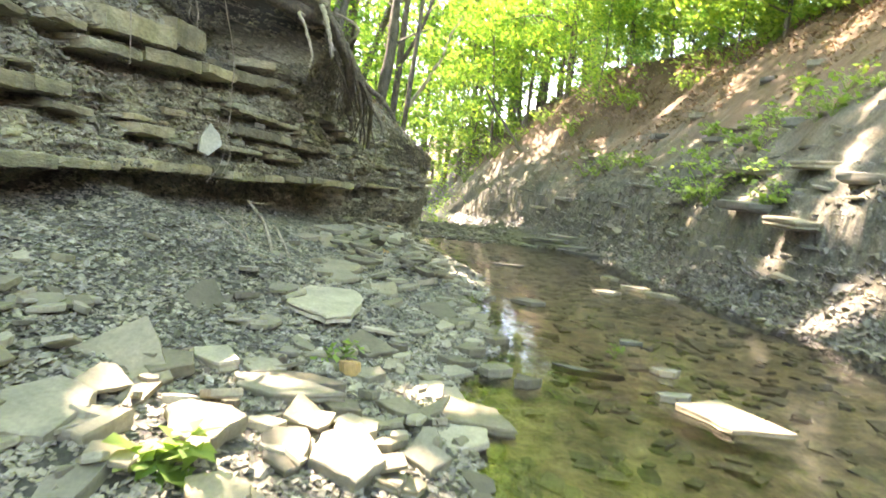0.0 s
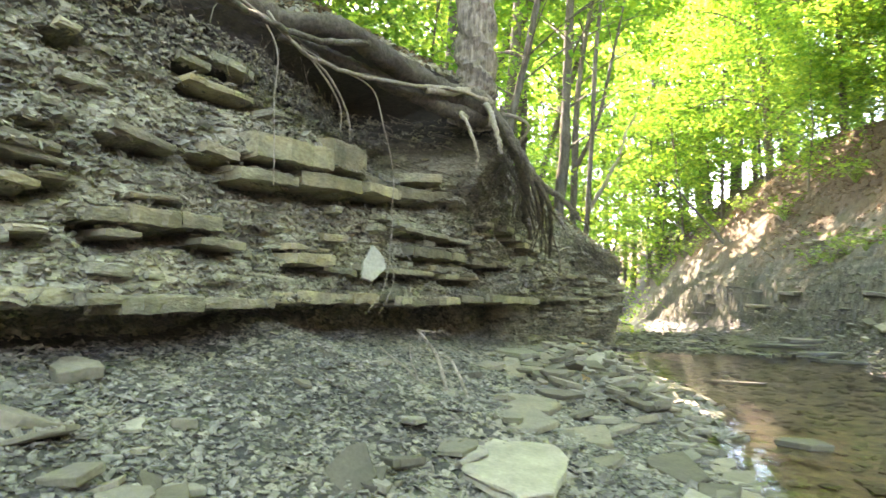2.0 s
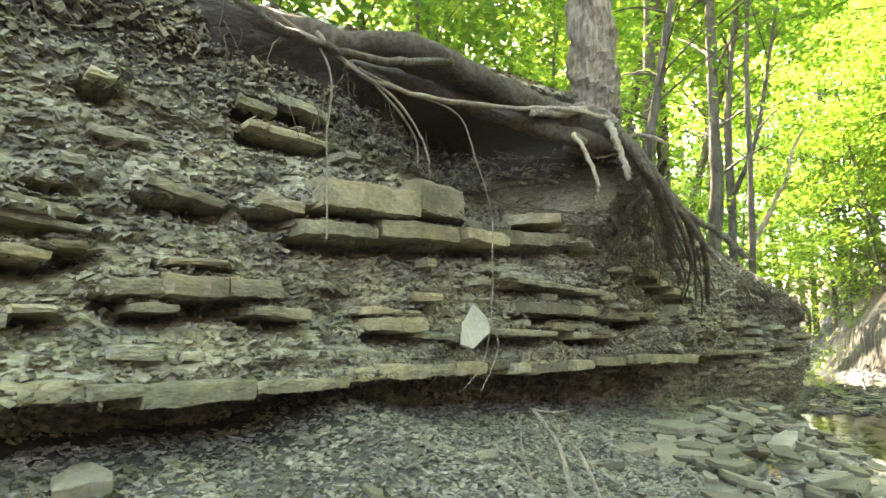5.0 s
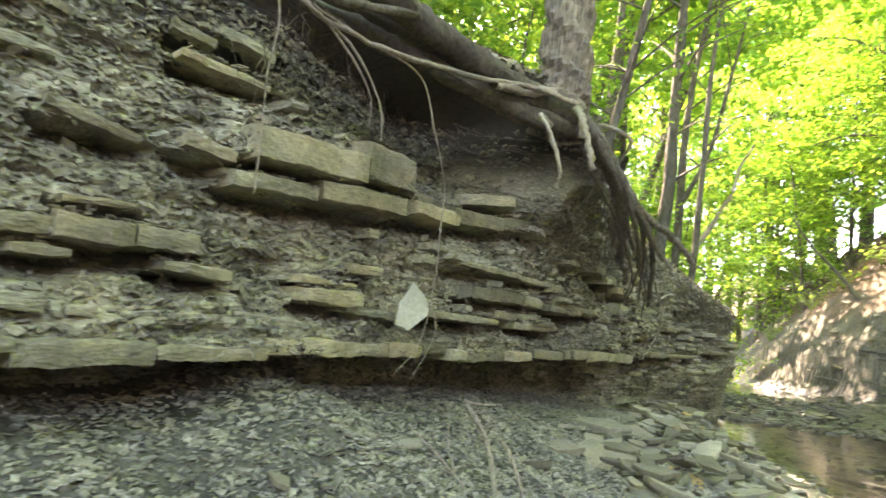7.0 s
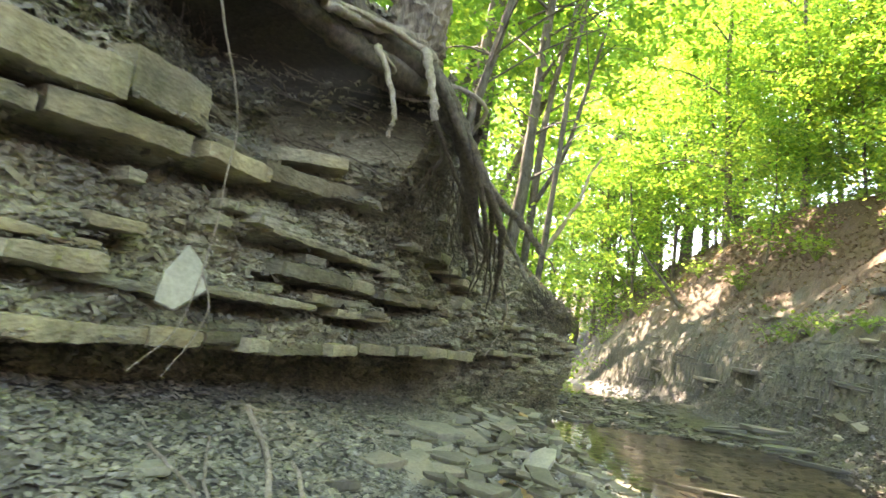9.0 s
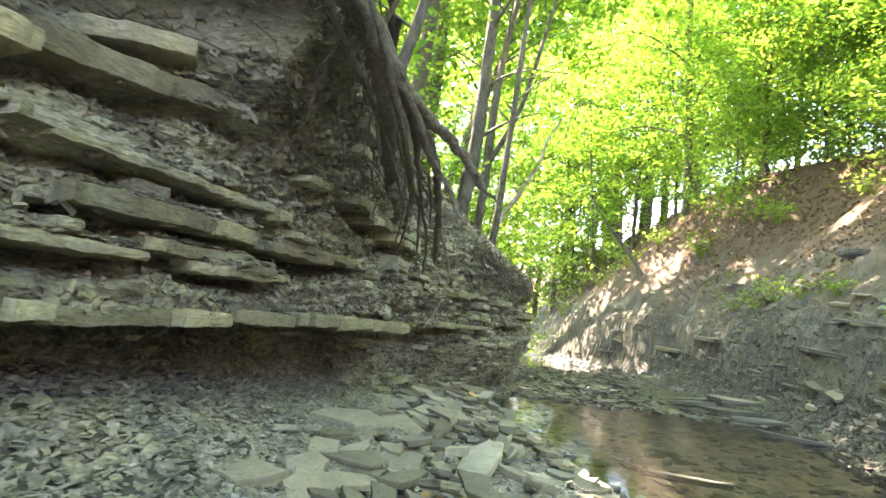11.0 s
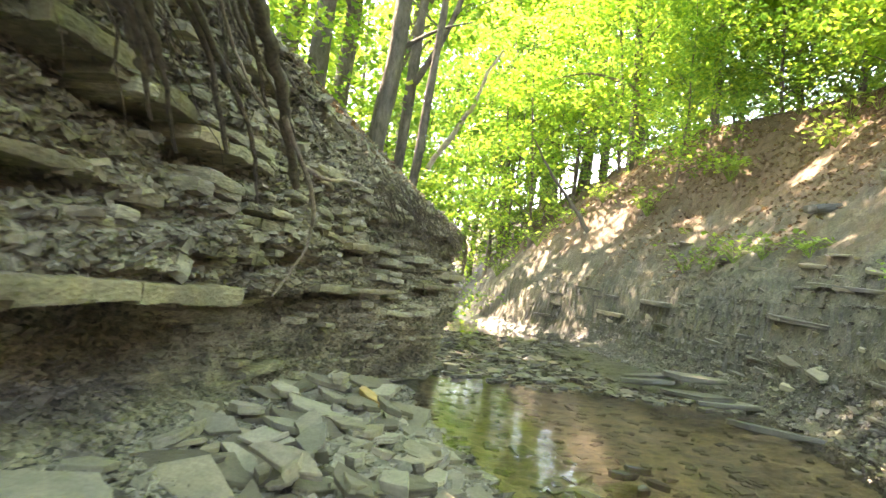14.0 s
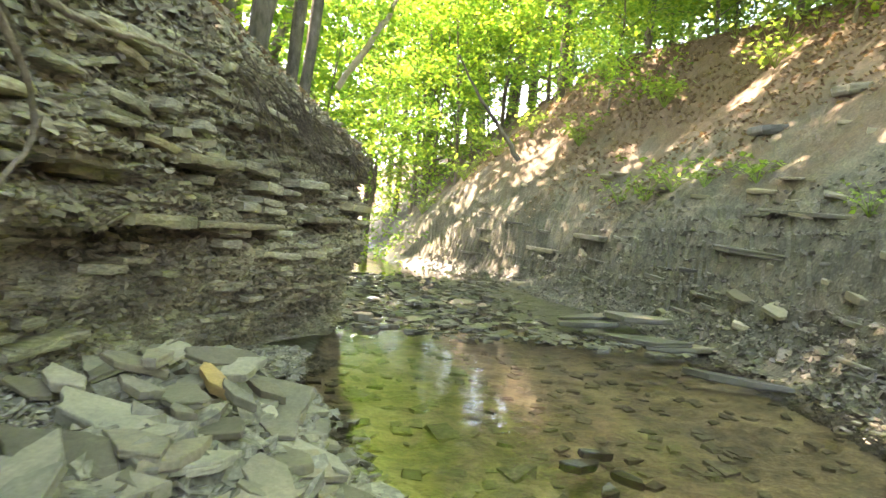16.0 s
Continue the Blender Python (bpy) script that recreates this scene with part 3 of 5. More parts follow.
# ---- beds of harder stone standing out of the bank: (from y, to y, top, bottom) ----
def block_mesh(length, height, depth, seed, material):
    """A broken bed of stone: worn top, front broken in flat facets, one or both ends dwindling."""
    r = random.Random(seed)
    n = max(4, int(length / 0.035))
    sect = [(-0.5, -0.5), (0.45, -0.5), (0.488, -0.47), (0.495, -0.25), (0.5, 0.12), (0.494, 0.40), (0.482, 0.5), (0.43, 0.54), (-0.5, 0.75)]
    facet = [0.0]
    while len(facet) <= n:  # straight broken runs with small steps between them
        run, to = r.randint(2, 6), facet[-1] * 0.6 + r.uniform(-0.03, 0.025)
        start = facet[-1] + r.choice((0, 0, r.uniform(-0.02, 0.02)))
        facet += [start + (to - start) * (q + 1) / run for q in range(run)]
    low, high, v, f = 0.0, 0.0, [], []
    ends = r.uniform(0, 0.2), r.uniform(0, 0.2)
    for i in range(n + 1):
        t = i / n
        low = low * 0.8 + r.uniform(-0.006, 0.006)
        high = high * 0.8 + r.uniform(-0.006, 0.005)
        near = max(0.0, 1 - t * length / 0.10) * ends[0] + max(0.0, 1 - (1 - t) * length / 0.10) * ends[1]
        for a, b in sect:
            out = (facet[i] + r.uniform(-0.003, 0.003) - near * 0.07) if a > 0 else 0
            v.append((a * depth + out, (t - 0.5) * length + r.uniform(-0.005, 0.005), b * height * (1 - 0.5 * near) + (high if b > 0 else low)))
    m = len(sect)
    for i in range(n):
        for k in range(m):
            u = (k + 1) % m
            f.append((i * m + k, i * m + u, (i + 1) * m + u, (i + 1) * m + k))
    f.append(tuple(reversed(range(m))))
    f.append(tuple(range(n * m, n * m + m)))
    me = bpy.data.meshes.new("ledge_stone")
    me.from_pydata(v, [], f)
    me.materials.append(material)
    return me


def ledge(y0, y1, z1, z0, out=0.10, material=None, seed=0, tip=0, name="ledge_stone"):
    length, height = abs(y1 - y0) * 0.99, max(z1 - z0, 0.045)
    depth = 0.5
    ys = np.linspace(y0, y1, 5)
    surf = face_x(ys, np.full(5, (z0 + z1) / 2))
    a, b = surf[0], surf[-1]
    turn = -math.degrees(math.atan2(b - a, y1 - y0))
    cx = (a + b) / 2 + out + 0.035 - depth / 2
    ob = new(name, block_mesh(length, height, depth, seed, material or M_LEDGE))
    ob.parent = bank
    ob.matrix_local = pose(cx, (y0 + y1) / 2, (z0 + z1) / 2, tip, 0, turn)
    return ob


for k, (a, b, c, d, out, tip) in enumerate(BEDS):
    ledge(a, b, c, d, out, None, 300 + k, tip)
r = random.Random(12)
y = 3.0
while y < 10.6:  # the hard bed over the undercut, broken in uneven lengths
    n = min(r.choice((0.14, 0.22, 0.35, 0.5, 0.75)) * r.uniform(0.8, 1.2), 10.74 - y)
    top = 1.215 + r.uniform(-0.02, 0.025) + 0.02 * math.sin(y * 2.3)
    if r.random() > 0.1:
        ledge(y, y + n, top, top - r.uniform(0.06, 0.115), r.uniform(0.10, 0.20), None, 400 + int(y * 10), r.uniform(-1.5, 1.5))
    y += n
r = random.Random(5)
for k in range(130):
    y = r.uniform(3.2, 15.6) if k < 80 else r.uniform(9.5, 15.6)
    z = r.uniform(1.28, 2.7) if y < 11 else r.uniform(0.4, 2.2)
    if z > np.interp(y, CREST_Y, CREST_Z) - 0.3:
        continue
    n = 0.1 + 0.4 * r.random() ** 2
    ledge(y, y + n, z, z - r.uniform(0.02, 0.07), r.uniform(0.02, 0.1), M_CLIFF, 500 + k, r.uniform(-5, 3), name="shale_bed")

r = random.Random(44)
for k in range(34):
    y, z = r.uniform(10.2, 15.4), r.uniform(0.9, 2.3)
    if z > np.interp(y, CREST_Y, CREST_Z) - 0.2 or (y < 12 and z < 1.3):
        continue
    ledge(y, y + r.uniform(0.14, 0.42), z, z - r.uniform(0.04, 0.09), r.uniform(-0.03, 0.08), M_LEDGE if k % 6 == 0 else M_CLIFF, 700 + k, r.uniform(-6, 4), name="shale_block")

# ---- loose rubble ----
M_LITTER = leaf_material("dead_leaf", [(0, (0.08, 0.05, 0.035)), (0.5, (0.15, 0.10, 0.07)), (1, (0.27, 0.19, 0.135))], 0.15)


def chips(name, xs, ys, zs, size, material, seed, parent=None, label="", flat=0.28, tilt=0.35):
    """Many thin broken flakes in one mesh."""
    g = np.random.default_rng(seed)
    n = len(xs)
    base = np.array([(-1, -1, -1), (1, -1, -1), (1, 1, -1), (-1, 1, -1), (-1, -1, 1), (1, -1, 1), (1, 1, 1), (-1, 1, 1)], float) * 0.5
    v = base[None] * (1 + g.uniform(-0.35, 0.35, (n, 8, 3)) * np.array([1, 1, 0.3]))
    s = size * g.uniform(0.5, 1.0, n)
    s = s * np.where(g.random(n) > 0.93, 1.8, 1)
    v = v * np.stack([s, s * g.uniform(0.45, 0.9, n), s * flat * g.uniform(0.4, 1.1, n)], -1)[:, None]
    a, p, q = g.uniform(0, 6.283, n), g.normal(0, tilt, n), g.normal(0, tilt, n)
    x, y, z = v[..., 0], v[..., 1], v[..., 2]
    y, z = y * np.cos(p)[:, None] - z * np.sin(p)[:, None], y * np.sin(p)[:, None] + z * np.cos(p)[:, None]
    x, z = x * np.cos(q)[:, None] + z * np.sin(q)[:, None], -x * np.sin(q)[:, None] + z * np.cos(q)[:, None]
    x, y = x * np.cos(a)[:, None] - y * np.sin(a)[:, None], x * np.sin(a)[:, None] + y * np.cos(a)[:, None]
    v = np.stack([x + xs[:, None], y + ys[:, None], z + zs[:, None]], -1)
    f = np.array([(4, 5, 6, 7), (0, 1, 5, 4), (1, 2, 6, 5), (2, 3, 7, 6), (3, 0, 4, 7)])
    f = (np.arange(n)[:, None, None] * 8 + f[None]).reshape(-1, 4)
    return tagged(mesh_ob(name, v.reshape(-1, 3), f, material, parent, label), category="" if parent else "gravel", kind="stuff")


g = np.random.default_rng(11)
n = 62000
ys = 1.2 + 13.3 * g.random(n) ** 1.5
left = np.interp(ys, LEFT_Y, LEFT_X)
xs = left + 0.25 - g.random(n) * (left + 0.25 + 3.05)
zs = ground_height(xs, ys)
keep = zs > -0.06
xs, ys, zs = xs[keep], ys[keep], zs[keep]
chips("shale_gravel", xs, ys, zs + 0.004, 0.018 + 0.026 * (0.5 + 0.5 * fbm(xs * 0.8, ys * 0.8, 91)) + 0.0022 * ys, M_GRAVEL, 12,
      label="loose thin gray shale flakes covering the gravel bar")
n = 2600
ys = g.uniform(7.5, 14, n)
left = np.interp(ys, LEFT_Y, LEFT_X)
xs = left + g.uniform(-1.2, 0.2, n)
chips("shale_gravel", xs, ys, np.maximum(ground_height(xs, ys), -0.03) + 0.012, np.full(n, 0.13), M_GRAVEL, 13, label="larger flat shale pieces heaped at the water's edge")
n = 17000
ys = g.uniform(3, 26, n)
rt = np.interp(ys, RIGHT_Y, RIGHT_X)
xs = rt - 0.35 + (1.2 + 0.9 * vnoise(ys * 0.9, ys * 0)) * g.random(n) ** 2.2 * 1.4
chips("shale_gravel", xs, ys, np.maximum(ground_height(xs, ys), -0.05) + 0.004, np.full(n, 0.065), M_WET_CHIPS, 14, label="dark wet shale rubble along the foot of the eroded slope", tilt=0.5)
n = 15000
ys = g.uniform(3, 22, n)
d = 0.2 + 2.6 * g.random(n) ** 1.3
xs = np.interp(ys, RIGHT_Y, RIGHT_X) + d
keep = vnoise(xs * 1.3, ys * 0.9, 17) + 0.5 * (1.2 - d) + 0.35 * (ys < 9) > -0.05
xs, ys = xs[keep], ys[keep]
chips("shale_gravel", xs, ys, ground_height(xs, ys) + 0.004, 0.03 + 0.09 * g.random(len(xs)) ** 3, M_WET_CHIPS, 24, label="dark broken shale lying on the lower slope", tilt=0.6)
n = 2600
ys = g.uniform(15.9, 24, n)
lf, rt = np.interp(ys, LEFT_Y, LEFT_X), np.interp(ys, RIGHT_Y, RIGHT_X)
xs = lf + (rt - lf) * g.random(n)
chips("shale_gravel", xs, ys, g.uniform(-0.02, 0.03, n), 0.06 + 0.2 * g.random(n) ** 2, M_WET_CHIPS, 15, label="flat stones breaking the surface of the riffle", tilt=0.12)
n = 1100
ys = g.uniform(1.2, 16, n)
lf, rt = np.interp(ys, LEFT_Y, LEFT_X), np.interp(ys, RIGHT_Y, RIGHT_X)
xs = lf + (rt - lf) * g.random(n)
chips("creek_bed_stones", xs, ys, ground_height(xs, ys) + 0.01, np.full(n, 0.13), M_CHIPS, 16, label="flat brown stones under the creek water", tilt=0.1)
n = 60000
ys = 2.5 + 13.2 * g.random(n) ** 1.3
ys = ys[g.random(n) > 0.5 * smooth(9.5, 11.5, ys)]
n = len(ys)
zs = 0.1 + (np.interp(ys, CREST_Y, CREST_Z) - 0.1) * g.random(n)
xs = face_x(ys, zs) + bedding(ys, zs) * np.where(zs > 1.08, 1, 0.4)
chips("shale_flakes", xs + 0.006, ys, zs, 0.026 + 0.03 * g.random(n) ** 2 + 0.0012 * ys, M_CHIPS, 17, bank, "thin shale flakes weathering out of the bank", 0.42, 0.5)

n = 9000
ys = g.uniform(3, 16.5, n)
cx = np.interp(ys, CREST_Y, CREST_X)
xs = cx - 2.2 * g.random(n) ** 1.5
chips("shale_flakes", xs, ys, top_of_bank(xs, ys) + 0.02, np.full(n, 0.07), M_CHIPS, 18, bank, "loose flakes and soil crumbs on top of the bank", 0.4, 0.5)


def litter(name, xs, ys, zs, size, material, seed, label):
    """Curled dead leaves lying loose."""
    g = np.random.default_rng(seed)
    n = len(xs)
    a, s = g.uniform(0, 6.283, n), size * g.uniform(0.5, 1.2, n)
    d = np.stack([np.cos(a), np.sin(a), g.normal(0, 0.3, n)], -1) * s[:, None]
    w = np.stack([-np.sin(a), np.cos(a), g.normal(0, 0.3, n)], -1) * s[:, None] * 0.4
    c = np.stack([xs, ys, zs], -1)
    lift = np.array([0, 0, 1.0]) * s[:, None] * 0.25
    v = np.stack([c - d / 2, c - w + lift, c + d / 2, c + w + lift], 1).reshape(-1, 3)
    k = np.arange(n)[:, None] * 4
    return tagged(mesh_ob(name, v, np.concatenate([k + [[0, 1, 2]], k + [[0, 2, 3]]]), material, None, label), category="leaf litter", kind="stuff")


n = 16000
ys = g.uniform(6, 32, n)
xs = np.interp(ys, RIGHT_Y, RIGHT_X) + 1.2 + 7.5 * g.random(n) ** 0.8
keep = vnoise(xs * 0.7, ys * 0.7, 99) + 0.25 * (xs - np.interp(ys, RIGHT_Y, RIGHT_X) - 4.0) > -0.1
xs, ys = xs[keep], ys[keep]
litter("dead_leaves", xs, ys, ground_height(xs, ys) + 0.02, 0.10, M_LITTER, 19, "reddish brown dead leaves strewn over the slope")
n = 5000
ys = g.uniform(3, 17, n)
xs = np.interp(ys, CREST_Y, CREST_X) - 0.05 - 3.0 * g.random(n)
litter("dead_leaves", xs, ys, top_of_bank(xs, ys) + 0.04, 0.08, M_LITTER, 20, "dead leaves on the soil above the bank")

n = 5000
ys = g.uniform(9.5, 16.3, n)
zs = 0.05 + (np.interp(ys, CREST_Y, CREST_Z) - 0.1) * g.random(n)
keep = (zs > 1.2) | (ys > 12.3)
ys, zs = ys[keep], zs[keep]
n = len(ys)
xs = face_x(ys, zs) + bedding(ys, zs) * np.where(zs > 1.08, 1, 0.6)
chips("shale_flakes", xs + 0.01, ys, zs, 0.04 + 0.06 * g.random(n) ** 2, M_CHIPS, 27, bank, "blocky shale pieces breaking from the bank", 0.33, 0.2)
n = 5000
k = g.integers(0, len(BEDS), n)
table = np.array([q[:5] for q in BEDS])[k]
ys = table[:, 0] + (table[:, 1] - table[:, 0]) * g.random(n)
zs = table[:, 2] + 0.012 + 0.02 * g.random(n) ** 3
xs = face_x(ys, zs) + table[:, 4] * (0.1 + 0.75 * g.random(n))
chips("shale_flakes", xs, ys, zs, np.full(n, 0.04), M_CHIPS, 28, bank, "small flakes caught on the ledges", 0.3, 0.2)

# ---- single stones on the bar ----
S = "gray flat shale slab lying on the gravel bar"
STONES = [  # x, y, length, width, thick, turn, tilt, roll, label
    (-0.93, 3.27, 0.50, 0.52, 0.06, 15, 27, 4, "large smooth gray shale slab leaning on gravel"),
    (-0.77, 3.34, 0.27, 0.25, 0.07, -10, 12, 5, S), (-1.22, 4.42, 0.26, 0.38, 0.08, 28, 26, 0, "oval gray stone half sunk in gravel"),
    (-0.78, 2.66, 0.32, 0.42, 0.11, 10, 8, 6, "thick gray shale block beside the water"), (-0.60, 2.70, 0.25, 0.24, 0.07, 30, 4, 0, S),
    (-0.33, 3.50, 0.66, 0.22, 0.06, -9, 6, 0, "long narrow gray slab with a sharp edge"), (-0.30, 3.62, 0.5, 0.2, 0.07, -5, 0, 0, S),
    (0.47, 3.93, 0.62, 0.27, 0.06, -20, 5, 3, "pale gray slab resting at the water's edge"),
    (0.26, 3.70, 0.44, 0.14, 0.09, -16, 12, 4, S), (0.16, 3.02, 0.25, 0.34, 0.15, 15, 14, 4, "sunlit squared block of pinkish shale"),
    (-0.37, 2.93, 0.33, 0.28, 0.11, 8, 16, 6, "sunlit slab with a broken corner"), (-0.05, 2.97, 0.2, 0.3, 0.10, 25, 18, 0, S), (0.42, 3.25, 0.2, 0.26, 0.06, 12, 10, 0, S),
    (-0.67, 3.60, 0.33, 0.2, 0.06, 0, 8, 0, S), (-0.12, 3.32, 0.2, 0.3, 0.06, 35, 12, 6, S), (-0.02, 3.50, 0.3, 0.14, 0.07, -35, 8, 0, S), (0.1, 3.3, 0.26, 0.2, 0.07, 60, 8, 6, S),
    (-0.12, 2.6, 0.24, 0.2, 0.06, 0, 5, 5, S), (-0.46, 2.45, 0.24, 0.2, 0.08, 50, 5, -5, S), (-0.9, 2.2, 0.4, 0.3, 0.1, 70, 5, -5, S), (0.1, 2.3, 0.34, 0.24, 0.09, 50, 0, 8, S),
    (-0.50, 3.73, 0.2, 0.16, 0.08, 20, 10, 10, "small brownish broken stone"), (-1.55, 2.5, 0.5, 0.4, 0.13, 35, 8, 6, S),
    (-2.35, 3.42, 1.0, 0.26, 0.13, 66, -4, 24, "long upturned gray slab on the talus"), (-2.62, 4.0, 0.3, 0.26, 0.1, 10, 12, 12, S),
    (-0.64, 5.12, 0.66, 0.98, 0.07, 24, 5, 3, "broad flat tan-gray slab crossed by twigs"), (-0.20, 4.58, 0.36, 0.42, 0.07, 10, 8, 5, S),
    (0.10, 6.10, 0.42, 0.55, 0.07, 0, 5, 3, "rounded gray slab at the edge of the water"), (-0.49, 6.33, 0.42, 0.42, 0.07, -15, 8, 2, S), (-0.03, 4.06, 0.19, 0.2, 0.06, 0, 6, 0, S),
    (-0.88, 5.9, 0.5, 0.55, 0.08, 20, 6, 0, S), (-1.08, 6.62, 0.72, 0.5, 0.07, 8, 6, 2, "broad flat gray slab in front of the stone heap"),
    (0.35, 5.70, 0.34, 0.3, 0.07, 30, 0, 0, S), (0.60, 5.58, 0.26, 0.2, 0.06, 0, 0, 0, S),
    (0.45, 5.05, 0.22, 0.13, 0.06, -10, 0, 0, S),
    (0.65, 4.75, 0.2, 0.14, 0.07, 0, 0, 0, "pale rounded stone standing in the water"), (0.85, 4.6, 0.24, 0.16, 0.07, 20, 0, 0, "pale stone with a dark wet foot in the water"),
    (0.9, 7.5, 0.36, 0.24, 0.08, -10, 0, 0, "pale sunlit stone standing in the water"), (1.85, 5.25, 0.24, 0.15, 0.05, 0, 0, 0, "small flat pale stone in the water"),
    (1.78, 4.68, 0.25, 0.14, 0.05, 10, 0, 0, "small flat pale stone in the water"), (1.98, 4.42, 0.62, 0.50, 0.045, -25, 0, 0, "large flat light gray slab just above the water"),
    (1.27, 5.15, 0.5, 0.09, 0.05, -10, 0, 0, "narrow dark stone awash in the creek"), (1.75, 6.1, 0.2, 0.1, 0.04, 0, 0, 0, "small flat dark stone in the water"),
    (-1.57, 7.85, 0.26, 0.44, 0.08, 32, 26, 4, S), (-1.09, 7.52, 0.3, 0.26, 0.06, -20, 10, 0, S), (-0.55, 7.76, 0.26, 0.2, 0.06, 15, 5, 0, S), (-1.78, 7.75, 0.34, 0.26, 0.07, 10, 10, 5, S),
    (-1.71, 8.08, 0.25, 0.42, 0.07, 28, 20, 0, S), (-1.83, 8.50, 0.24, 0.26, 0.07, 60, 8, 0, S), (-1.57, 8.50, 0.27, 0.36, 0.07, 20, 14, 5, S),
    (-1.47, 9.05, 0.56, 0.74, 0.07, -25, 10, 6, "broad olive-gray slab on the stone heap"), (-2.03, 9.32, 0.54, 0.42, 0.15, 10, 4, 4, "thick rounded gray boulder at the foot of the bank"),
    (-1.08, 9.42, 0.32, 0.3, 0.08, -30, 10, 0, S), (-0.95, 9.72, 0.36, 0.34, 0.08, -20, 8, 0, S), (-0.45, 9.85, 1.12, 0.22, 0.09, -38, 4, 6, "long narrow slab pointing at the water"),
    (-1.83, 9.95, 0.42, 0.4, 0.08, 20, 12, 5, S), (-1.39, 10.02, 0.25, 0.24, 0.08, 0, 8, 0, S), (-1.50, 8.72, 0.3, 0.5, 0.06, 50, 10, 0, S),
    (-1.75, 10.25, 0.5, 0.34, 0.1, 5, 10, 10, S), (-1.88, 10.5, 0.3, 0.32, 0.12, 40, 10, 0, "moss-stained blocky stone on the heap"), (-1.47, 10.92, 0.3, 0.24, 0.08, 5, 5, 0, S),
    (-1.88, 11.50, 0.84, 0.28, 0.12, -14, 5, 8, "thick olive-gray slab on the stone heap"), (-1.80, 11.06, 0.5, 0.3, 0.12, -20, 4, 12, "olive stained slab on the stone heap"),
    (-2.17, 11.15, 0.22, 0.2, 0.07, 0, 6, 0, S), (-2.20, 12.82, 0.56, 0.56, 0.10, 10, 10, 4, "pale gray broad slab on top of the heap"),
    (-1.57, 12.52, 0.62, 0.6, 0.10, -35, 12, 6, "pale blue-gray slab sloping to the water"), (-1.21, 11.67, 0.34, 0.34, 0.09, -30, 6, 0, S), (-0.9, 11.52, 0.26, 0.2, 0.09, 0, 0, 0, S),
    (0.50, 11.42, 0.95, 0.1, 0.05, -6, 0, 0, "thin dark stone slab awash in the creek"),
    (0.30, 12.42, 0.26, 0.14, 0.05, 30, 0, 0, "low dark stone awash in the creek"), (0.52, 12.3, 0.2, 0.08, 0.045, -50, 0, 0, "low dark stone awash in the creek"), (0.42, 12.62, 0.24, 0.07, 0.05, 10, 0, 8, "low dark stone awash in the creek"), (0.38, 12.1, 0.17, 0.09, 0.05, 70, 0, 0, "low dark stone awash in the creek"), (-1.72, 16.6, 0.3, 0.26, 0.14, 0, 0, 0, "pale stone standing in the water by the bank"),
    (0.85, 22.6, 0.5, 0.35, 0.2, 0, 0, 0, "white sunlit boulder at the foot of the slope"),
    (1.6, 18.2, 1.9, 0.45, 0.12, 8, 4, -8, "long dark wet slab in the stone stack"), (1.5, 17.6, 1.2, 0.5, 0.14, 20, -6, -4, "dark wet slab in the stone stack"),
    (1.9, 17.1, 0.9, 0.45, 0.12, -8, 4, 0, "dark wet slab in the stone stack"), (2.1, 16.2, 0.9, 0.4, 0.1, 5, 0, 0, "dark wet slab in the stone stack"),
    (1.2, 16.9, 0.9, 0.35, 0.1, -20, 0, -5, "dark wet slab in the stone stack"), (1.55, 15.3, 1.0, 0.34, 0.08, -12, 0, 0, "dark gray slab at the edge of the stone stack"),
    (2.15, 14.75, 0.95, 0.18, 0.10, -28, 0, 0, "long dark stone lying half in the water"), (2.2, 10.4, 0.3, 0.25, 0.1, 0, 0, 0, S),
    (2.5, 9.6, 0.5, 0.2, 0.07, -25, 0, 0, S), (2.75, 9.1, 0.45, 0.2, 0.07, -30, 0, 0, S), (1.95, 8.9, 0.4, 0.3, 0.08, 0, 0, 0, S),
]
for k, (x, y, a, b, c, t, p, q, lab) in enumerate(STONES):
    ob = stone(x, y, a, b, c * (0.7 if c > 0.07 else 1), t, p, q, None, None, "stone_slab", lab, seed=k)
    if float(ground_height(x, y)) < -0.01 and "awash" not in lab:
        ob.location.z = c * 0.35
    if "dark" in lab and "foot" not in lab:
        ob.data = WET[k % 4]
    if "stack" in lab:
        ob.location.z = 0.05 + 0.10 * (k % 3)
stone(-0.95, 8.03, 0.46, 0.2, 0.07, -48, 12, 10, None, OCHRE, label="rust-yellow slab lying on the stone heap")
stone(-1.70, 12.08, 0.46, 0.10, 0.06, -52, 6, 10, float(ground_height(-1.70, 12.08)) + 0.13, OCHRE, label="narrow rust-orange plank of stone on the heap")
stone(-0.12, 4.02, 0.15, 0.1, 0.1, -50, 6, 0, None, OCHRE, label="small rust-brown broken stone")
fallen = stone(-2.42, 6.26, 0.27, 0.25, 0.07, 30, 0, 0, 1.45, None, "tilted_stone", "pale gray stone standing tilted on the ledge", "fallen stones", 3)
fallen.matrix_world = pose(-2.27, 6.26, 1.45, 8, 78, -38) @ Matrix.Diagonal((0.31, 0.23, 0.07, 1))
fallen.data = slab_mesh("tilted_stone", 260, 6, 0.1, M_PALE)
r = random.Random(8)
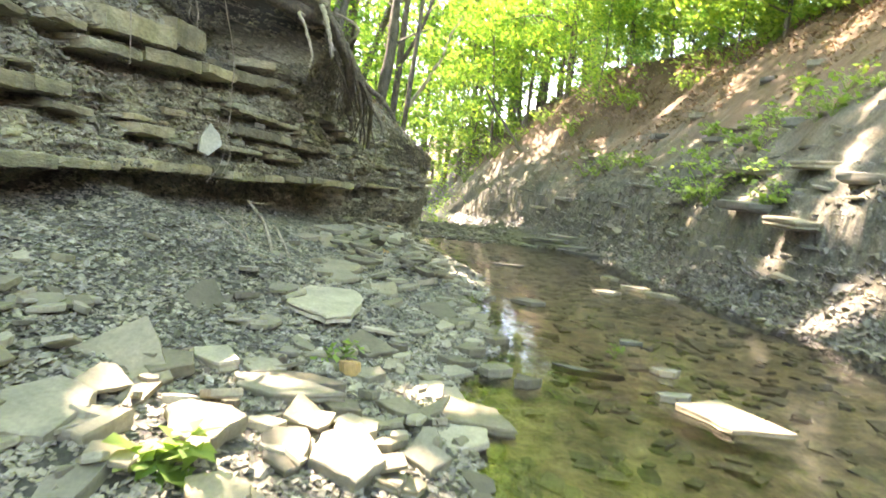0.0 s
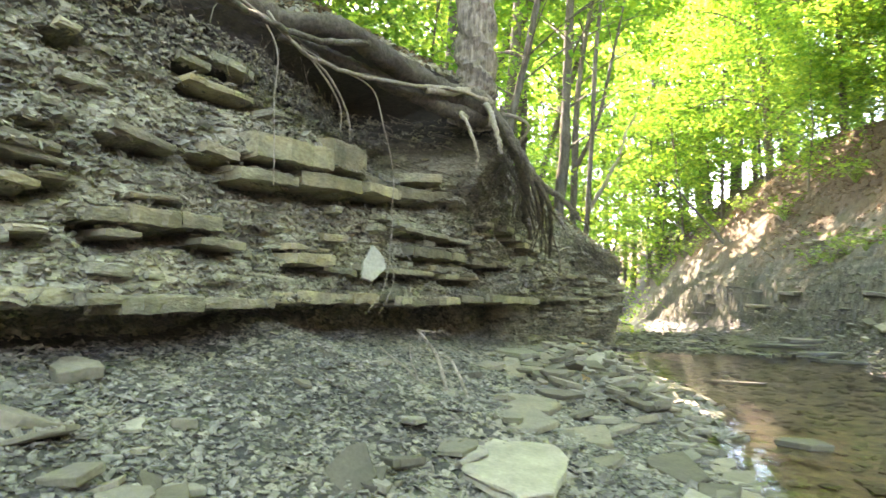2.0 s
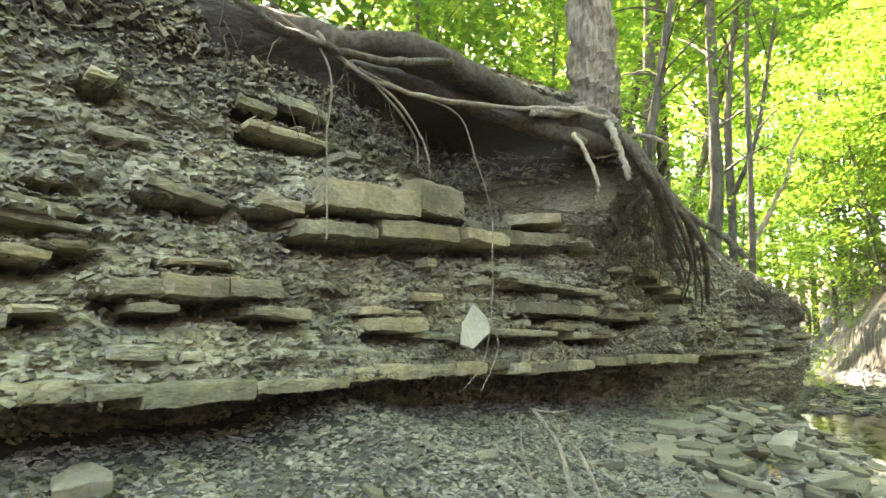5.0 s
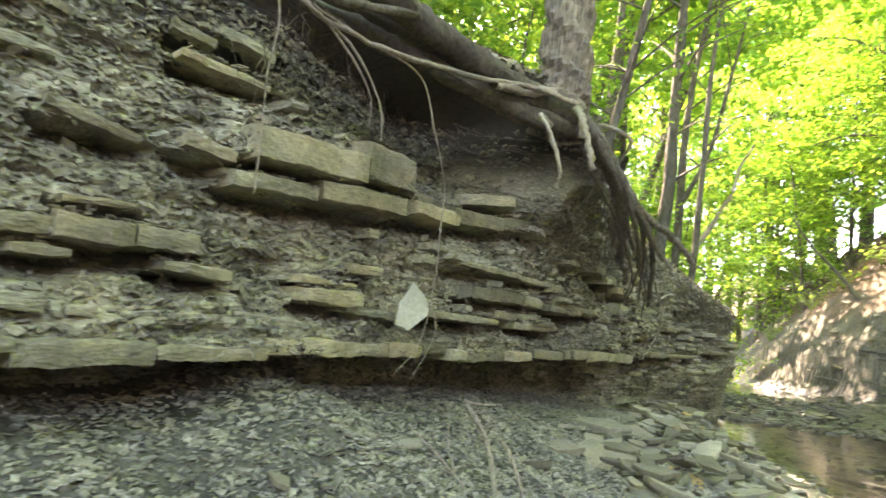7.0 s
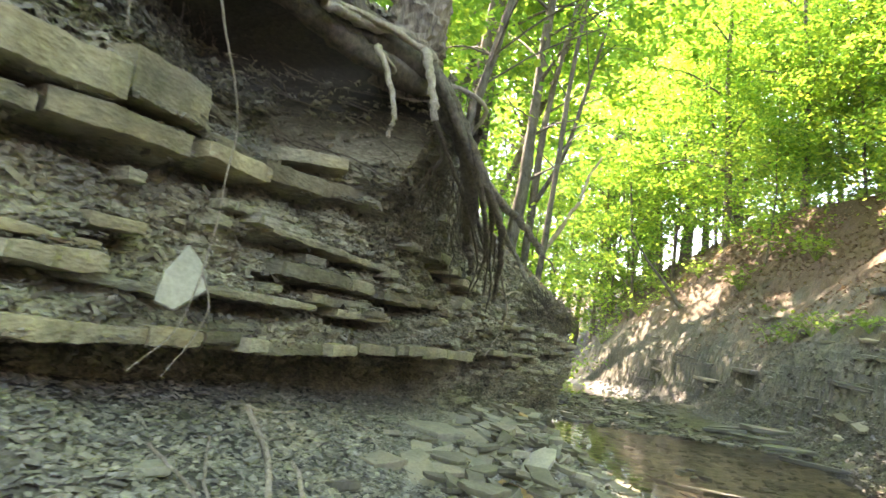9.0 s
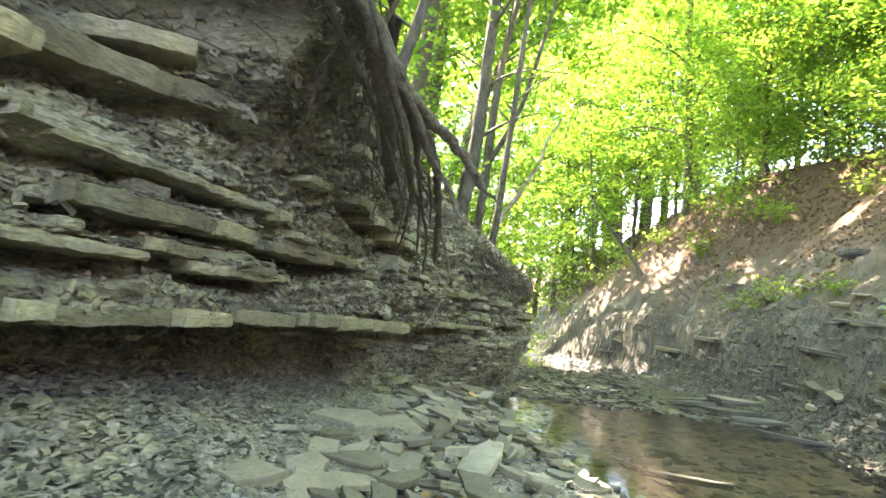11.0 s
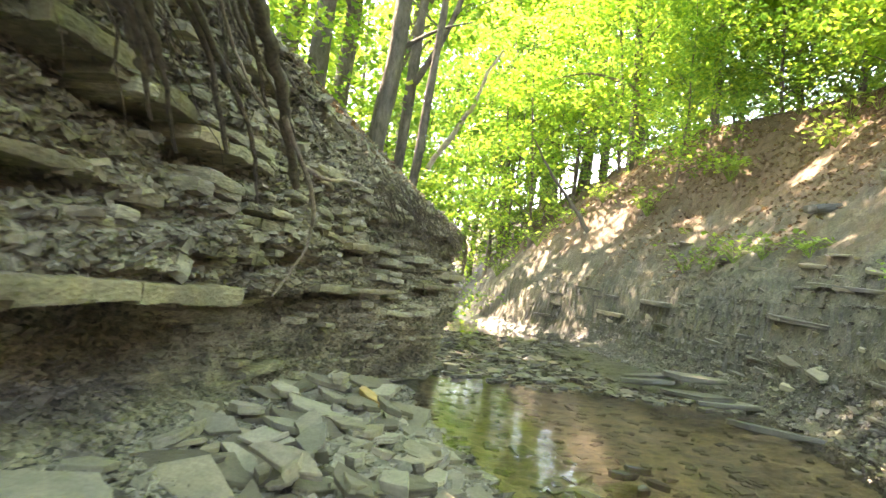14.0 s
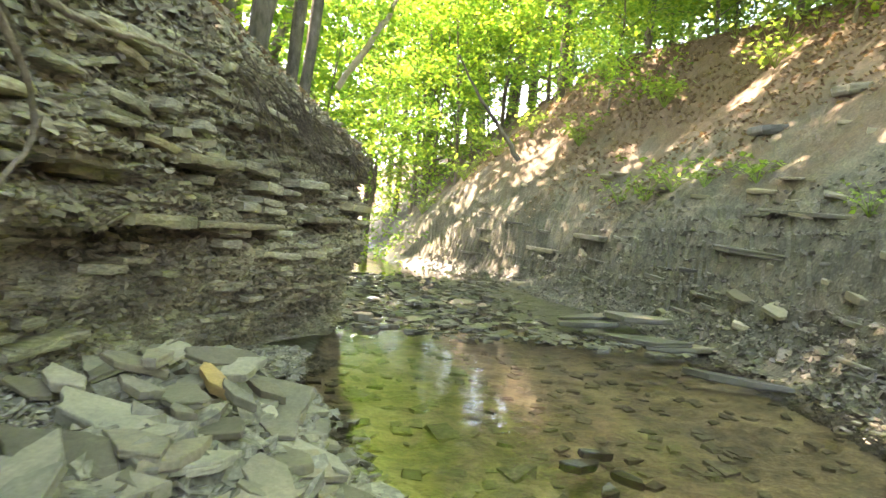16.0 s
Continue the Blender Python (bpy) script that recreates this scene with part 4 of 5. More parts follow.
for k in range(170):
    y = 2.2 + 11 * r.random() ** 0.9
    le = float(np.interp(y, LEFT_Y, LEFT_X))
    x = le - 0.05 - (le + 2.2) * r.random() ** 2.2
    s = r.uniform(0.13, 0.34)
    heap = max(0, 1 - abs(y - 9.5) / 3.5) * max(0, 1 - abs(x - le + 0.9) / 1.1)
    z = float(ground_height(x, y)) + 0.02 + 0.14 * heap * r.random()
    stone(x, y, s, s * r.uniform(0.5, 0.85), r.uniform(0.02, 0.05), r.uniform(0, 360), r.gauss(0, 9), r.gauss(0, 9), max(z, 0.0), seed=k)

for k in range(110):  # broken slabs strewn over one another where the walk begins
    y = r.uniform(2.0, 4.6)
    x = r.uniform(-1.9, 0.55) if y < 3.8 else r.uniform(-1.2, 0.4)
    s = 0.07 + 0.2 * r.random() ** 1.6
    stone(x, y, s, s * r.uniform(0.45, 0.85), r.uniform(0.018, 0.04), r.uniform(0, 360), r.gauss(0, 12), r.gauss(0, 12), max(float(ground_height(x, y)), 0) + 0.015 + 0.05 * r.random() ** 2, seed=k + 5)
for k in range(40):  # hard beds and fallen slabs low on the slope beside the water
    y = r.uniform(8.5, 15)
    d = r.uniform(0.5, 2.3)
    x = float(np.interp(y, RIGHT_Y, RIGHT_X)) + d
    stone(x + 0.22, y, r.uniform(0.25, 0.8), r.uniform(0.4, 0.6), r.uniform(0.03, 0.09), r.gauss(100, 14), r.gauss(0, 4), r.gauss(-4, 5), float(ground_height(x, y)) + 0.03, WET[k % 4] if k % 3 else None, seed=k + 9, label="dark shale slab jutting from the foot of the slope", group="ledges of the slope", name="slope_ledge")
for k in range(150):
    y = r.uniform(7.0, 12.9)
    le = float(np.interp(y, LEFT_Y, LEFT_X))
    t = r.random()
    x = le - 0.15 - t * min(1.7, le + 2.3)
    s = r.uniform(0.15, 0.46)
    z = float(ground_height(x, y)) + 0.03 + 0.2 * math.sin(math.pi * min(max(t, 0), 1)) * r.random()
    stone(x, y, s, s * r.uniform(0.25, 0.6), r.uniform(0.025, 0.06), r.gauss(-35, 40), r.gauss(12, 9), r.gauss(4, 9), max(z, 0.02), seed=k, label="olive-gray flat slab in the heap of fallen stones", group="stone heap")

# ---- ledges and blocks of the far slope ----
slope_stones = [(3.45, 17.6, 2.2, 0.5, 0.08, 100, 1.28), (3.15, 19.6, 2.2, 0.45, 0.08, 108, 1.30), (4.1, 15.2, 0.9, 0.4, 0.1, 95, 1.12),
                (4.75, 19.9, 0.6, 0.4, 0.16, 60, None), (5.55, 19.0, 0.6, 0.45, 0.16, 20, None), (5.3, 16.2, 0.7, 0.4, 0.12, 0, None),
                (4.6, 12.0, 1.3, 0.6, 0.12, 100, None), (4.2, 10.6, 1.2, 0.6, 0.14, 80, None), (4.9, 10.2, 0.8, 0.6, 0.12, 30, None),
                (5.6, 12.5, 0.7, 0.5, 0.16, 50, None), (4.4, 9.3, 1.2, 0.6, 0.13, 75, None), (5.0, 9.0, 0.9, 0.5, 0.14, 100, None),
                (1.4, 24.5, 1.6, 0.4, 0.1, 110, None), (2.2, 22.0, 1.3, 0.4, 0.1, 110, None), (3.6, 21.5, 0.7, 0.4, 0.12, 100, None),
                (6.8, 17.5, 0.6, 0.4, 0.14, 30, None), (7.2, 16.0, 0.7, 0.4, 0.14, 40, None), (3.9, 13.2, 1.0, 0.4, 0.1, 95, None)]
for k, (x, y, a, b, c, t, z) in enumerate(slope_stones):
    zz = float(ground_height(x, y)) + 0.05 if z is None else z
    stone(x + 0.08, y, a, b + 0.3, c, t, 2 * (k % 3) - 2, -3, zz, WET[k % 4] if z or k % 2 else None, seed=k + 3, label="dark shale ledge jutting from the eroded slope", group="ledges of the slope", name="slope_ledge")
r = random.Random(33)
for k in range(46):
    y = 11 + 16 * r.random()
    d = 0.25 + 1.3 * r.random()
    x = float(np.interp(y, RIGHT_Y, RIGHT_X)) + d
    along = math.degrees(math.atan2(1.0, float(np.interp(y + 1, RIGHT_Y, RIGHT_X) - np.interp(y, RIGHT_Y, RIGHT_X))))
    stone(x + 0.19, y, r.uniform(0.3, 1.6), r.uniform(0.35, 0.5), r.uniform(0.025, 0.06), along + r.gauss(0, 6), r.gauss(0, 2), r.gauss(-3, 2), float(ground_height(x, y)) + 0.04, WET[k % 4], seed=k + 60, label="dark shale ledge jutting from the eroded slope", group="ledges of the slope", name="slope_ledge")
n = 120
r = random.Random(21)
for k in range(n):
    y = r.uniform(7, 29)
    d = r.uniform(0.3, 3.2)
    x = float(np.interp(y, RIGHT_Y, RIGHT_X)) + d
    s = 0.12 + 0.6 * r.random() ** 3
    stone(x, y, s, s * 0.6, r.uniform(0.03, 0.08), r.uniform(80, 120), r.gauss(0, 5), r.gauss(-10, 6), float(ground_height(x, y)) + 0.015, seed=k,
          label="gray shale piece stuck in the eroded slope", group="stones of the slope", name="slope_stone")

# ---- leaves ----
# spots made sunlit by leaving out leaves towards the sun: x, y, z, radius
SUN_GAPS = [
    (0.31, 14.24, 0, 0.5), (1.89, 13.77, 0, 0.55), (1.2, 13.11, 0, 0.5), (1.83, 13.3, 0, 0.5), (1.79, 12.7, 0, 0.5), (0.82, 13.9, 0, 0.5), (2.51, 5.02, 0, 0.4), (3.17, 5.56, 0, 0.4), (2.52, 4.16, 0, 0.35), (1.98, 3.99, 0, 0.3),
    (4.5, 11.0, 1.5, 0.45), (5.2, 9.8, 2.2, 0.5), (6.0, 9.2, 3.0, 0.5), (4.9, 9.0, 1.3, 0.4),
    (1.9, 27.5, 4.3, 0.5), (1.4, 27.3, 3.6, 0.45), (2.4, 27.6, 4.8, 0.4), (0.7, 27.1, 2.7, 0.3), (2.5, 21.7, 1.5, 0.4), (2.45, 20.7, 1.1, 0.3), (2.2, 21.8, 0.9, 0.4),
    (1.6, 22.6, 0.4, 0.35), (0.8, 24.6, 0.3, 0.35), (3.7, 24.9, 3.8, 0.35), (3.5, 24.3, 3.1, 0.3), (3.5, 22.1, 2.5, 0.3), (5.7, 20.3, 4.4, 0.35), (5.3, 21.1, 4.2, 0.3),
    (6.4, 25.4, 6.8, 0.4), (5.0, 27.4, 7.0, 0.4), (6.9, 21.7, 5.8, 0.35), (4.5, 22.0, 3.5, 0.25), (-1.8, 28.0, 0.4, 0.5), (-0.85, 28.2, 1.95, 0.35),
    (4.3, 12.6, 1.7, 0.4), (4.0, 12.4, 1.2, 0.35), (4.6, 12.9, 2.2, 0.3), (4.2, 9.3, 0.8, 0.3), (4.8, 8.7, 1.5, 0.35), (6.4, 12.6, 3.8, 0.4), (6.5, 15.1, 4.0, 0.3),
    (5.0, 25.2, 5.2, 0.3), (3.4, 25.3, 3.8, 0.3), (-0.45, 2.97, 0.2, 0.2), (-0.33, 2.7, 0.3, 0.2), (-0.37, 3.56, 0.2, 0.22), (0.1, 3.2, 0.1, 0.2), (0.25, 2.95, 0.1, 0.18), (0.5, 4.0, 0, 0.2),
    (1.2, 6.1, 0, 0.2), (2.4, 6.2, 0, 0.25), (1.95, 4.35, 0, 0.3), (1.3, 3.5, 0, 0.2), (5.8, 10.6, 3.0, 0.4), (-0.5, 10.1, 0.1, 0.35), (0.0, 11.5, 0, 0.2),
    (0.6, 11.3, 0, 0.25), (0.9, 14.0, 0, 0.25), (1.7, 13.2, 0, 0.3), (1.0, 13.3, 0, 0.25), (0.2, 13.7, 0, 0.25), (-0.9, 12.1, 0, 0.15), (5.2, 17.0, 2.6, 0.25),
    (2.3, 9.2, -0.1, 0.5), (1.7, 8.4, -0.1, 0.4), (2.7, 7.6, -0.1, 0.45), (1.5, 10.2, -0.1, 0.4), (2.0, 11.4, -0.1, 0.45), (1.3, 12.3, -0.1, 0.3), (0.9, 9.2, -0.1, 0.3),
    (0.1, 9.6, 0.1, 0.35), (-0.3, 8.6, 0.1, 0.3), (-0.6, 10.9, 0.1, 0.3), (2.2, 5.2, -0.1, 0.35), (3.1, 6.3, -0.1, 0.4), (3.9, 7.8, 0.6, 0.4), (4.6, 7.6, 1.2, 0.4), (0.9, 27.3, 3.1, 0.4),
]


STREAK = np.array([0.62, 0.30, 0.62])
STREAK = STREAK - (STREAK @ np.array(TO_SUN)) * np.array(TO_SUN)
STREAK = STREAK / np.linalg.norm(STREAK)


def shaded(points):
    """True where a leaf would not close one of the gaps."""
    ok = np.ones(len(points), bool)
    d = np.array(TO_SUN)
    for x, y, z, rad in SUN_GAPS:
        rel = points - np.array([x, y, z])
        along = rel @ d
        flat = rel - along[:, None] * d
        lengthwise = flat @ STREAK
        off = np.sqrt((lengthwise / 1.7) ** 2 + (np.linalg.norm(flat - lengthwise[:, None] * STREAK, axis=1) / 0.75) ** 2)
        ok &= (along < 1.5) | (off > (0.47 if y > 20 else 0.68 if z > 1 else 1.0) * rad * (1 + 0.5 * vnoise(points[:, 0] * 3.1 + x, points[:, 1] * 3.1 + points[:, 2] * 2)) + 0.03)
    return ok



def leaf_cloud(name, centres, spread, per, size, material, parent, seed, flatness=0.35, label="", origin=None, wide=0.34):
    """Sprays of folded pointed leaves around centres."""
    g = np.random.default_rng(seed)
    centres = np.asarray(centres, float)
    n = len(centres) * per
    c = np.repeat(centres, per, 0) + g.normal(0, 1, (n, 3)) * np.array([spread, spread, spread * flatness])
    if origin is not None:
        c = c[shaded(c + np.array(origin))]
        n = len(c)
    s = size * g.uniform(0.6, 1.25, n)
    a = g.uniform(0, 6.283, n)
    tilt, side = g.normal(0, 0.45, n), g.normal(0, 0.4, n)
    d = np.stack([np.cos(a), np.sin(a), np.sin(tilt)], -1)
    w = np.stack([-np.sin(a), np.cos(a), np.sin(side)], -1)
    s1 = s[:, None]
    base, tip = c, c + d * s1
    l = c + d * s1 * 0.42 + w * s1 * wide + np.array([0, 0, 0.08]) * s1
    rr = c + d * s1 * 0.42 - w * s1 * wide + np.array([0, 0, 0.08]) * s1
    v = np.stack([base, rr, tip, l], 1).reshape(-1, 3)
    k = np.arange(n)[:, None] * 4
    f = np.concatenate([k + np.array([[0, 1, 2]]), k + np.array([[0, 2, 3]])], 0)
    return mesh_ob(name, v, f, material, parent, label)


def make_tree(height, radius, crown_from, crown_r, seed, leaves=150, per=48, leaf=0.15, lean=0.0, label="", bark_m=None, at=None, size=1.0):
    r = random.Random(seed)
    height, radius, crown_r = height * size, radius * size, crown_r * size
    tree = empty("tree", label or "slender woodland tree with bright green leaves", "tree", "woodland trees")
    bm_ = bark_m or M_BARK_DARK
    ctrl = [(0, 0, -0.5)]
    for k in range(1, 6):
        t = k / 5
        ctrl.append((lean * t * height + r.uniform(-0.12, 0.12) * t * 2, r.uniform(-0.12, 0.12) * t * 2, t * height))
    pts = curve_through(ctrl, 4)
    m = len(pts)
    v, f = tube(pts, [radius * (1.25 if i == 0 else 1) * (1 - 0.8 * i / (m - 1)) for i in range(m)], 8, seed)
    mesh_ob("trunk", v, f, bm_, tree, smooth_faces=True)
    ends = []
    for k in range(14):
        t = crown_from + (0.96 - crown_from) * (k + r.random()) / 14
        q = pts[int(t * (m - 1))]
        a = k * 2.4 + r.uniform(-0.5, 0.5)
        L = crown_r * r.uniform(0.6, 1.0) * (1.15 - 0.5 * t)
        e = q + Vector((math.cos(a) * L, math.sin(a) * L, L * r.uniform(0.15, 0.6)))
        mid = (q + e) / 2 + Vector((0, 0, L * 0.12))
        rad = radius * (1 - 0.75 * t) * 0.5
        v, f = tube(curve_through([q, mid, e], 4), [rad * (1 - 0.1 * i) for i in range(9)], 5, k)
        mesh_ob("limb", v, f, bm_, tree, smooth_faces=True)
        ends += [mid, e, (mid + e) / 2]
    cs = []
    for k in range(leaves):
        e = ends[k % len(ends)]
        cs.append(tuple(e + Vector((r.gauss(0, 0.3), r.gauss(0, 0.3), r.gauss(0, 0.24))) * crown_r))
    tagged(leaf_cloud("crown", cs, 0.36, per, leaf, M_LEAF, tree, seed + 50, origin=at), kind="stuff")
    if at:
        tree.location = at
    return tree


TALL = "slender woodland tree with bright green leaves"
KINDS = [
    dict(height=15, radius=0.15, crown_from=0.12, crown_r=3.6, leaves=360, per=46, leaf=0.165),
    dict(height=12, radius=0.10, crown_from=0.08, crown_r=3.2, leaves=340, per=46, leaf=0.16, lean=0.05),
    dict(height=17, radius=0.18, crown_from=0.12, crown_r=3.9, leaves=380, per=46, leaf=0.17),
    dict(height=6.5, radius=0.045, crown_from=0.06, crown_r=2.0, leaves=170, per=40, leaf=0.13, lean=0.08, label="young sapling with sprays of bright leaves"),
    dict(height=9, radius=0.07, crown_from=0.06, crown_r=2.6, leaves=210, per=40, leaf=0.14, lean=-0.06, label="young maple with layered leaves"),
    # high crowns added out of view to shade the slope and hide sky
    dict(height=20, radius=0.24, crown_from=0.5, crown_r=5.2, leaves=300, per=44, leaf=0.2, lean=0.06, label="tall forest tree added for its broad high crown, which blocks sun and sky"),
    # lean carries this added crown between the sun and the right slope
    dict(height=20, radius=0.2, crown_from=0.5, crown_r=5.2, leaves=330, per=44, leaf=0.22, lean=0.33, label="tall forest tree leaning out over the creek, added for shade"),
]
SPOTS = [  # x, y, kind, turn, size
    (5.0, 29.0, 0, 10, 1.0), (7.5, 24.5, 1, 80, 1.0), (2.5, 31, 2, 200, 1.0), (9.5, 21, 2, 30, 0.9), (11.5, 17, 0, 150, 1.0), (10, 27, 0, 270, 1.1),
    (-9, 25, 2, 90, 1.0),
    (-7.5, 21, 1, 300, 1.0), (-6.5, 17.5, 4, 130, 1.0), (-9, 15, 0, 20, 1.0), (-7, 11.5, 1, 240, 1.0), (-9.5, 8, 2, 70, 1.0), (-6.8, 5.2, 4, 10, 1.1),
    (-8.5, 2, 0, 160, 1.0), (-6.5, -2, 1, 20, 1.0), (4, 39, 2, 50, 1.1), (8, 36, 0, 340, 1.1), (-12, 40, 2, 5, 1.2), (-3, 46, 0, 100, 1.3),
    (-9, 50, 1, 40, 1.5), (3, 49, 2, 60, 1.3), (12, 33, 1, 20, 1.2), (14, 24, 2, 110, 1.1), (13, 12, 0, 210, 1.0), (12, 6, 1, 30, 1.0), (9.5, 1, 2, 0, 1.0),
    (10.6, 26.0, 4, 30, 0.9), (10.9, 23.3, 4, 0, 0.9), (10.2, 29.5, 4, 100, 0.9), (8.7, 31.2, 4, 0, 1.0), (10.9, 20.8, 4, 50, 0.9), (6.8, 32.6, 4, 0, 1.0), (5.2, 33.6, 4, 20, 1.0), (10.8, 17.8, 4, 0, 0.9),
    (-8.0, 25.5, 6, 0, 1.0), (-7.4, 19.0, 6, 0, 0.95), (8.8, 24.2, 4, 60, 0.8), (7.6, 28.2, 4, 200, 0.9), (10.4, 19.4, 4, 150, 0.8), (9.9, 22.0, 3, 10, 1.0), (8.0, 20.0, 1, 10, 0.8), (9.8, 12.9, 1, 70, 0.85), (3.4, 27.0, 3, 90, 1.0), (6.3, 26.5, 4, 0, 0.9), (8.6, 18.5, 3, 120, 1.0), (10.2, 14.5, 4, 200, 0.9), (-4.6, 24, 3, 30, 1.1),
    (-5.4, 14.5, 3, 70, 0.9), (-6.5, 9, 3, 220, 1.0), (-5.8, 7.0, 4, 100, 0.8), (-2.0, 40.5, 3, 0, 1.4), 
    (1.8, 43, 4, 210, 1.3), (-15, 30, 0, 0, 1.2), (-14, 18, 2, 90, 1.1), (17, 30, 0, 0, 1.3), (18, 18, 2, 30, 1.2), (-17, 48, 2, 0, 1.5), (10, 52, 0, 0, 1.5),
    (20, 42, 2, 0, 1.5), (-1, 58, 2, 0, 1.6), (-8, 62, 0, 40, 1.7), (7, 64, 2, 90, 1.7), (-16, 60, 1, 0, 1.8), (16, 56, 1, 200, 1.7), (-13, 6, 1, 0, 1.2),
    (-5.8, 20.5, 5, 130, 1.0), (-8.2, 26.0, 5, 250, 1.0), (-7.5, 31.5, 5, 300, 1.1), (-6, 27.5, 4, 40, 1.2), (-6.5, 10.5, 5, 60, 0.9), 
    (-4.7, 6.2, 3, 0, 0.7), (-5.0, 8.8, 3, 140, 0.8), (-4.4, 11.5, 3, 60, 0.7), (7.2, 21.8, 3, 50, 1.0), (9.3, 16.3, 4, 10, 0.9), (-2.6, 35.5, 3, 90, 1.5),
    (-4.8, 33, 3, 10, 1.4), (-4.7, 13.2, 5, 70, 0.95), (-5.0, 3.0, 5, 10, 0.95), (13.5, 8.5, 5, 10, 1.0), (-5.2, 17.8, 5, 160, 0.95), (-3.2, 43, 2, 40, 1.25), (-0.5, 47, 2, 140, 1.3), (2.6, 42.5, 0, 240, 1.2), (-7, 45.5, 2, 300, 1.2), (-2.0, 52, 5, 0, 1.1), (10.6, 11.5, 4, 0, 1.0), (11.0, 9.0, 3, 0, 1.1), (9.6, 17.0, 3, 50, 1.2), (0.6, 36, 1, 0, 1.1), (-1.2, 34.5, 4, 10, 1.2), (2.4, 33.5, 4, 100, 1.2), (-3.5, 38, 1, 200, 1.1), (-12, -4, 2, 0, 1.1), (-5.5, 47, 1, 0, 1.3), (-11, 46, 0, 90, 1.2), (0, 50, 1, 200, 1.4), (-4, 52, 2, 30, 1.4), (-14, 52, 2, 0, 1.5), (4.5, 45.5, 4, 0, 1.6), (-3.5, 41, 4, 200, 1.2), (0.2, 40, 4, 90, 1.1), (10, -8, 0, 0, 1.1), (0, -14, 2, 0, 1.2), (-6, -12, 1, 90, 1.2), (5, -18, 0, 0, 1.3), (1.5, 44, 5, 0, 1.6), (5, 48, 5, 80, 1.6),
]
made = {}
for n, (x, y, k, turn, s) in enumerate(SPOTS):
    z = max(float(ground_height(x, y)), 0) - 0.1
    if y > 45 or y < -3 or x > 11:  # far off: copies
        if k in made:
            t = copy_thing(made[k], pose(x, y, z, 0, 0, turn))
            t.scale = (s, s, s)
        else:
            far = dict(KINDS[k])
            far['leaves'], far['leaf'] = int(far['leaves'] * 0.42), far['leaf'] * 1.45
            made[k] = make_tree(seed=k + 1, at=(x, y, z), size=s, **far)
    else:
        near = dict(KINDS[k])
        if y > 31 or x < -7:
            near['leaves'], near['leaf'] = int(near['leaves'] * 0.48), near['leaf'] * 1.3
        elif x > 3:
            near['leaves'], near['leaf'] = int(near['leaves'] * 1.15), near['leaf'] * 0.98
        make_tree(seed=n + 20, at=(x, y, z), size=s, **near)


# ---- trunks beyond the bank ----
def lone_trunk(ctrl, r0, r1, twigs, seed, label):
    tree = empty("thin_tree", label, "tree", "leaning trunks behind the bank")
    tube_ob("trunk", ctrl, r0, r1, M_BARK_DARK, tree, steps=5, seed=seed)
    r = random.Random(seed)
    pts = curve_through(ctrl, 5)
    cs = []
    for k in range(twigs):
        q = pts[int(len(pts) * r.uniform(0.35, 0.97))]
        a = r.uniform(0, 6.28)
        L = r.uniform(0.7, 1.8)
        e = q + Vector((math.cos(a) * L, math.sin(a) * L, L * r.uniform(0.3, 0.9)))
        tube_ob("branch", [q, (q + e) / 2 + Vector((0, 0, 0.1)), e], r1 * 0.5, 0.008, M_BARK_DARK, tree, sides=5, steps=3, seed=k)
        cs += [e, (q + e) / 2]
    tagged(leaf_cloud("crown", cs, 0.3, 26, 0.12, M_LEAF, tree, seed, origin=(0, 0, 0)), kind="stuff")
    return tree


lone_trunk([(-3.3, 11.9, 2.6), (-2.95, 11.5, 3.6), (-2.62, 11.5, 4.9), (-2.35, 11.5, 6.0), (-2.0, 11.5, 7.6), (-1.7, 11.5, 10.5)], 0.085, 0.04, 9, 1, "leaning bare gray trunk on the bank")
lone_trunk([(-3.25, 16, 2.0), (-3.12, 16, 3.3), (-2.92, 16, 5.15), (-2.83, 16, 7.0), (-2.6, 16, 10), (-2.4, 16, 13)], 0.16, 0.08, 9, 2, "straight gray trunk behind the bank")
lone_trunk([(-3.15, 17, 2.0), (-3.02, 17, 3.15), (-2.82, 17, 6.3), (-2.55, 17.2, 8.4), (-2.0, 17.2, 11)], 0.11, 0.05, 9, 3, "gray forking trunk behind the bank")
lone_trunk([(-2.85, 16.9, 4.6), (-2.3, 16.8, 5.6), (-1.9, 16.7, 7.0), (-1.45, 16.6, 8.8)], 0.06, 0.03, 6, 5, "thin bough rising from the forking trunk")
lone_trunk([(-2.5, 15.5, 1.8), (-2.38, 15.5, 2.6), (-2.18, 15.5, 4.9), (-2.04, 15.5, 6.9), (-1.7, 15.5, 9.5), (-1.4, 15.5, 12)], 0.07, 0.035, 9, 4, "slender dark upright trunk at the end of the bank")

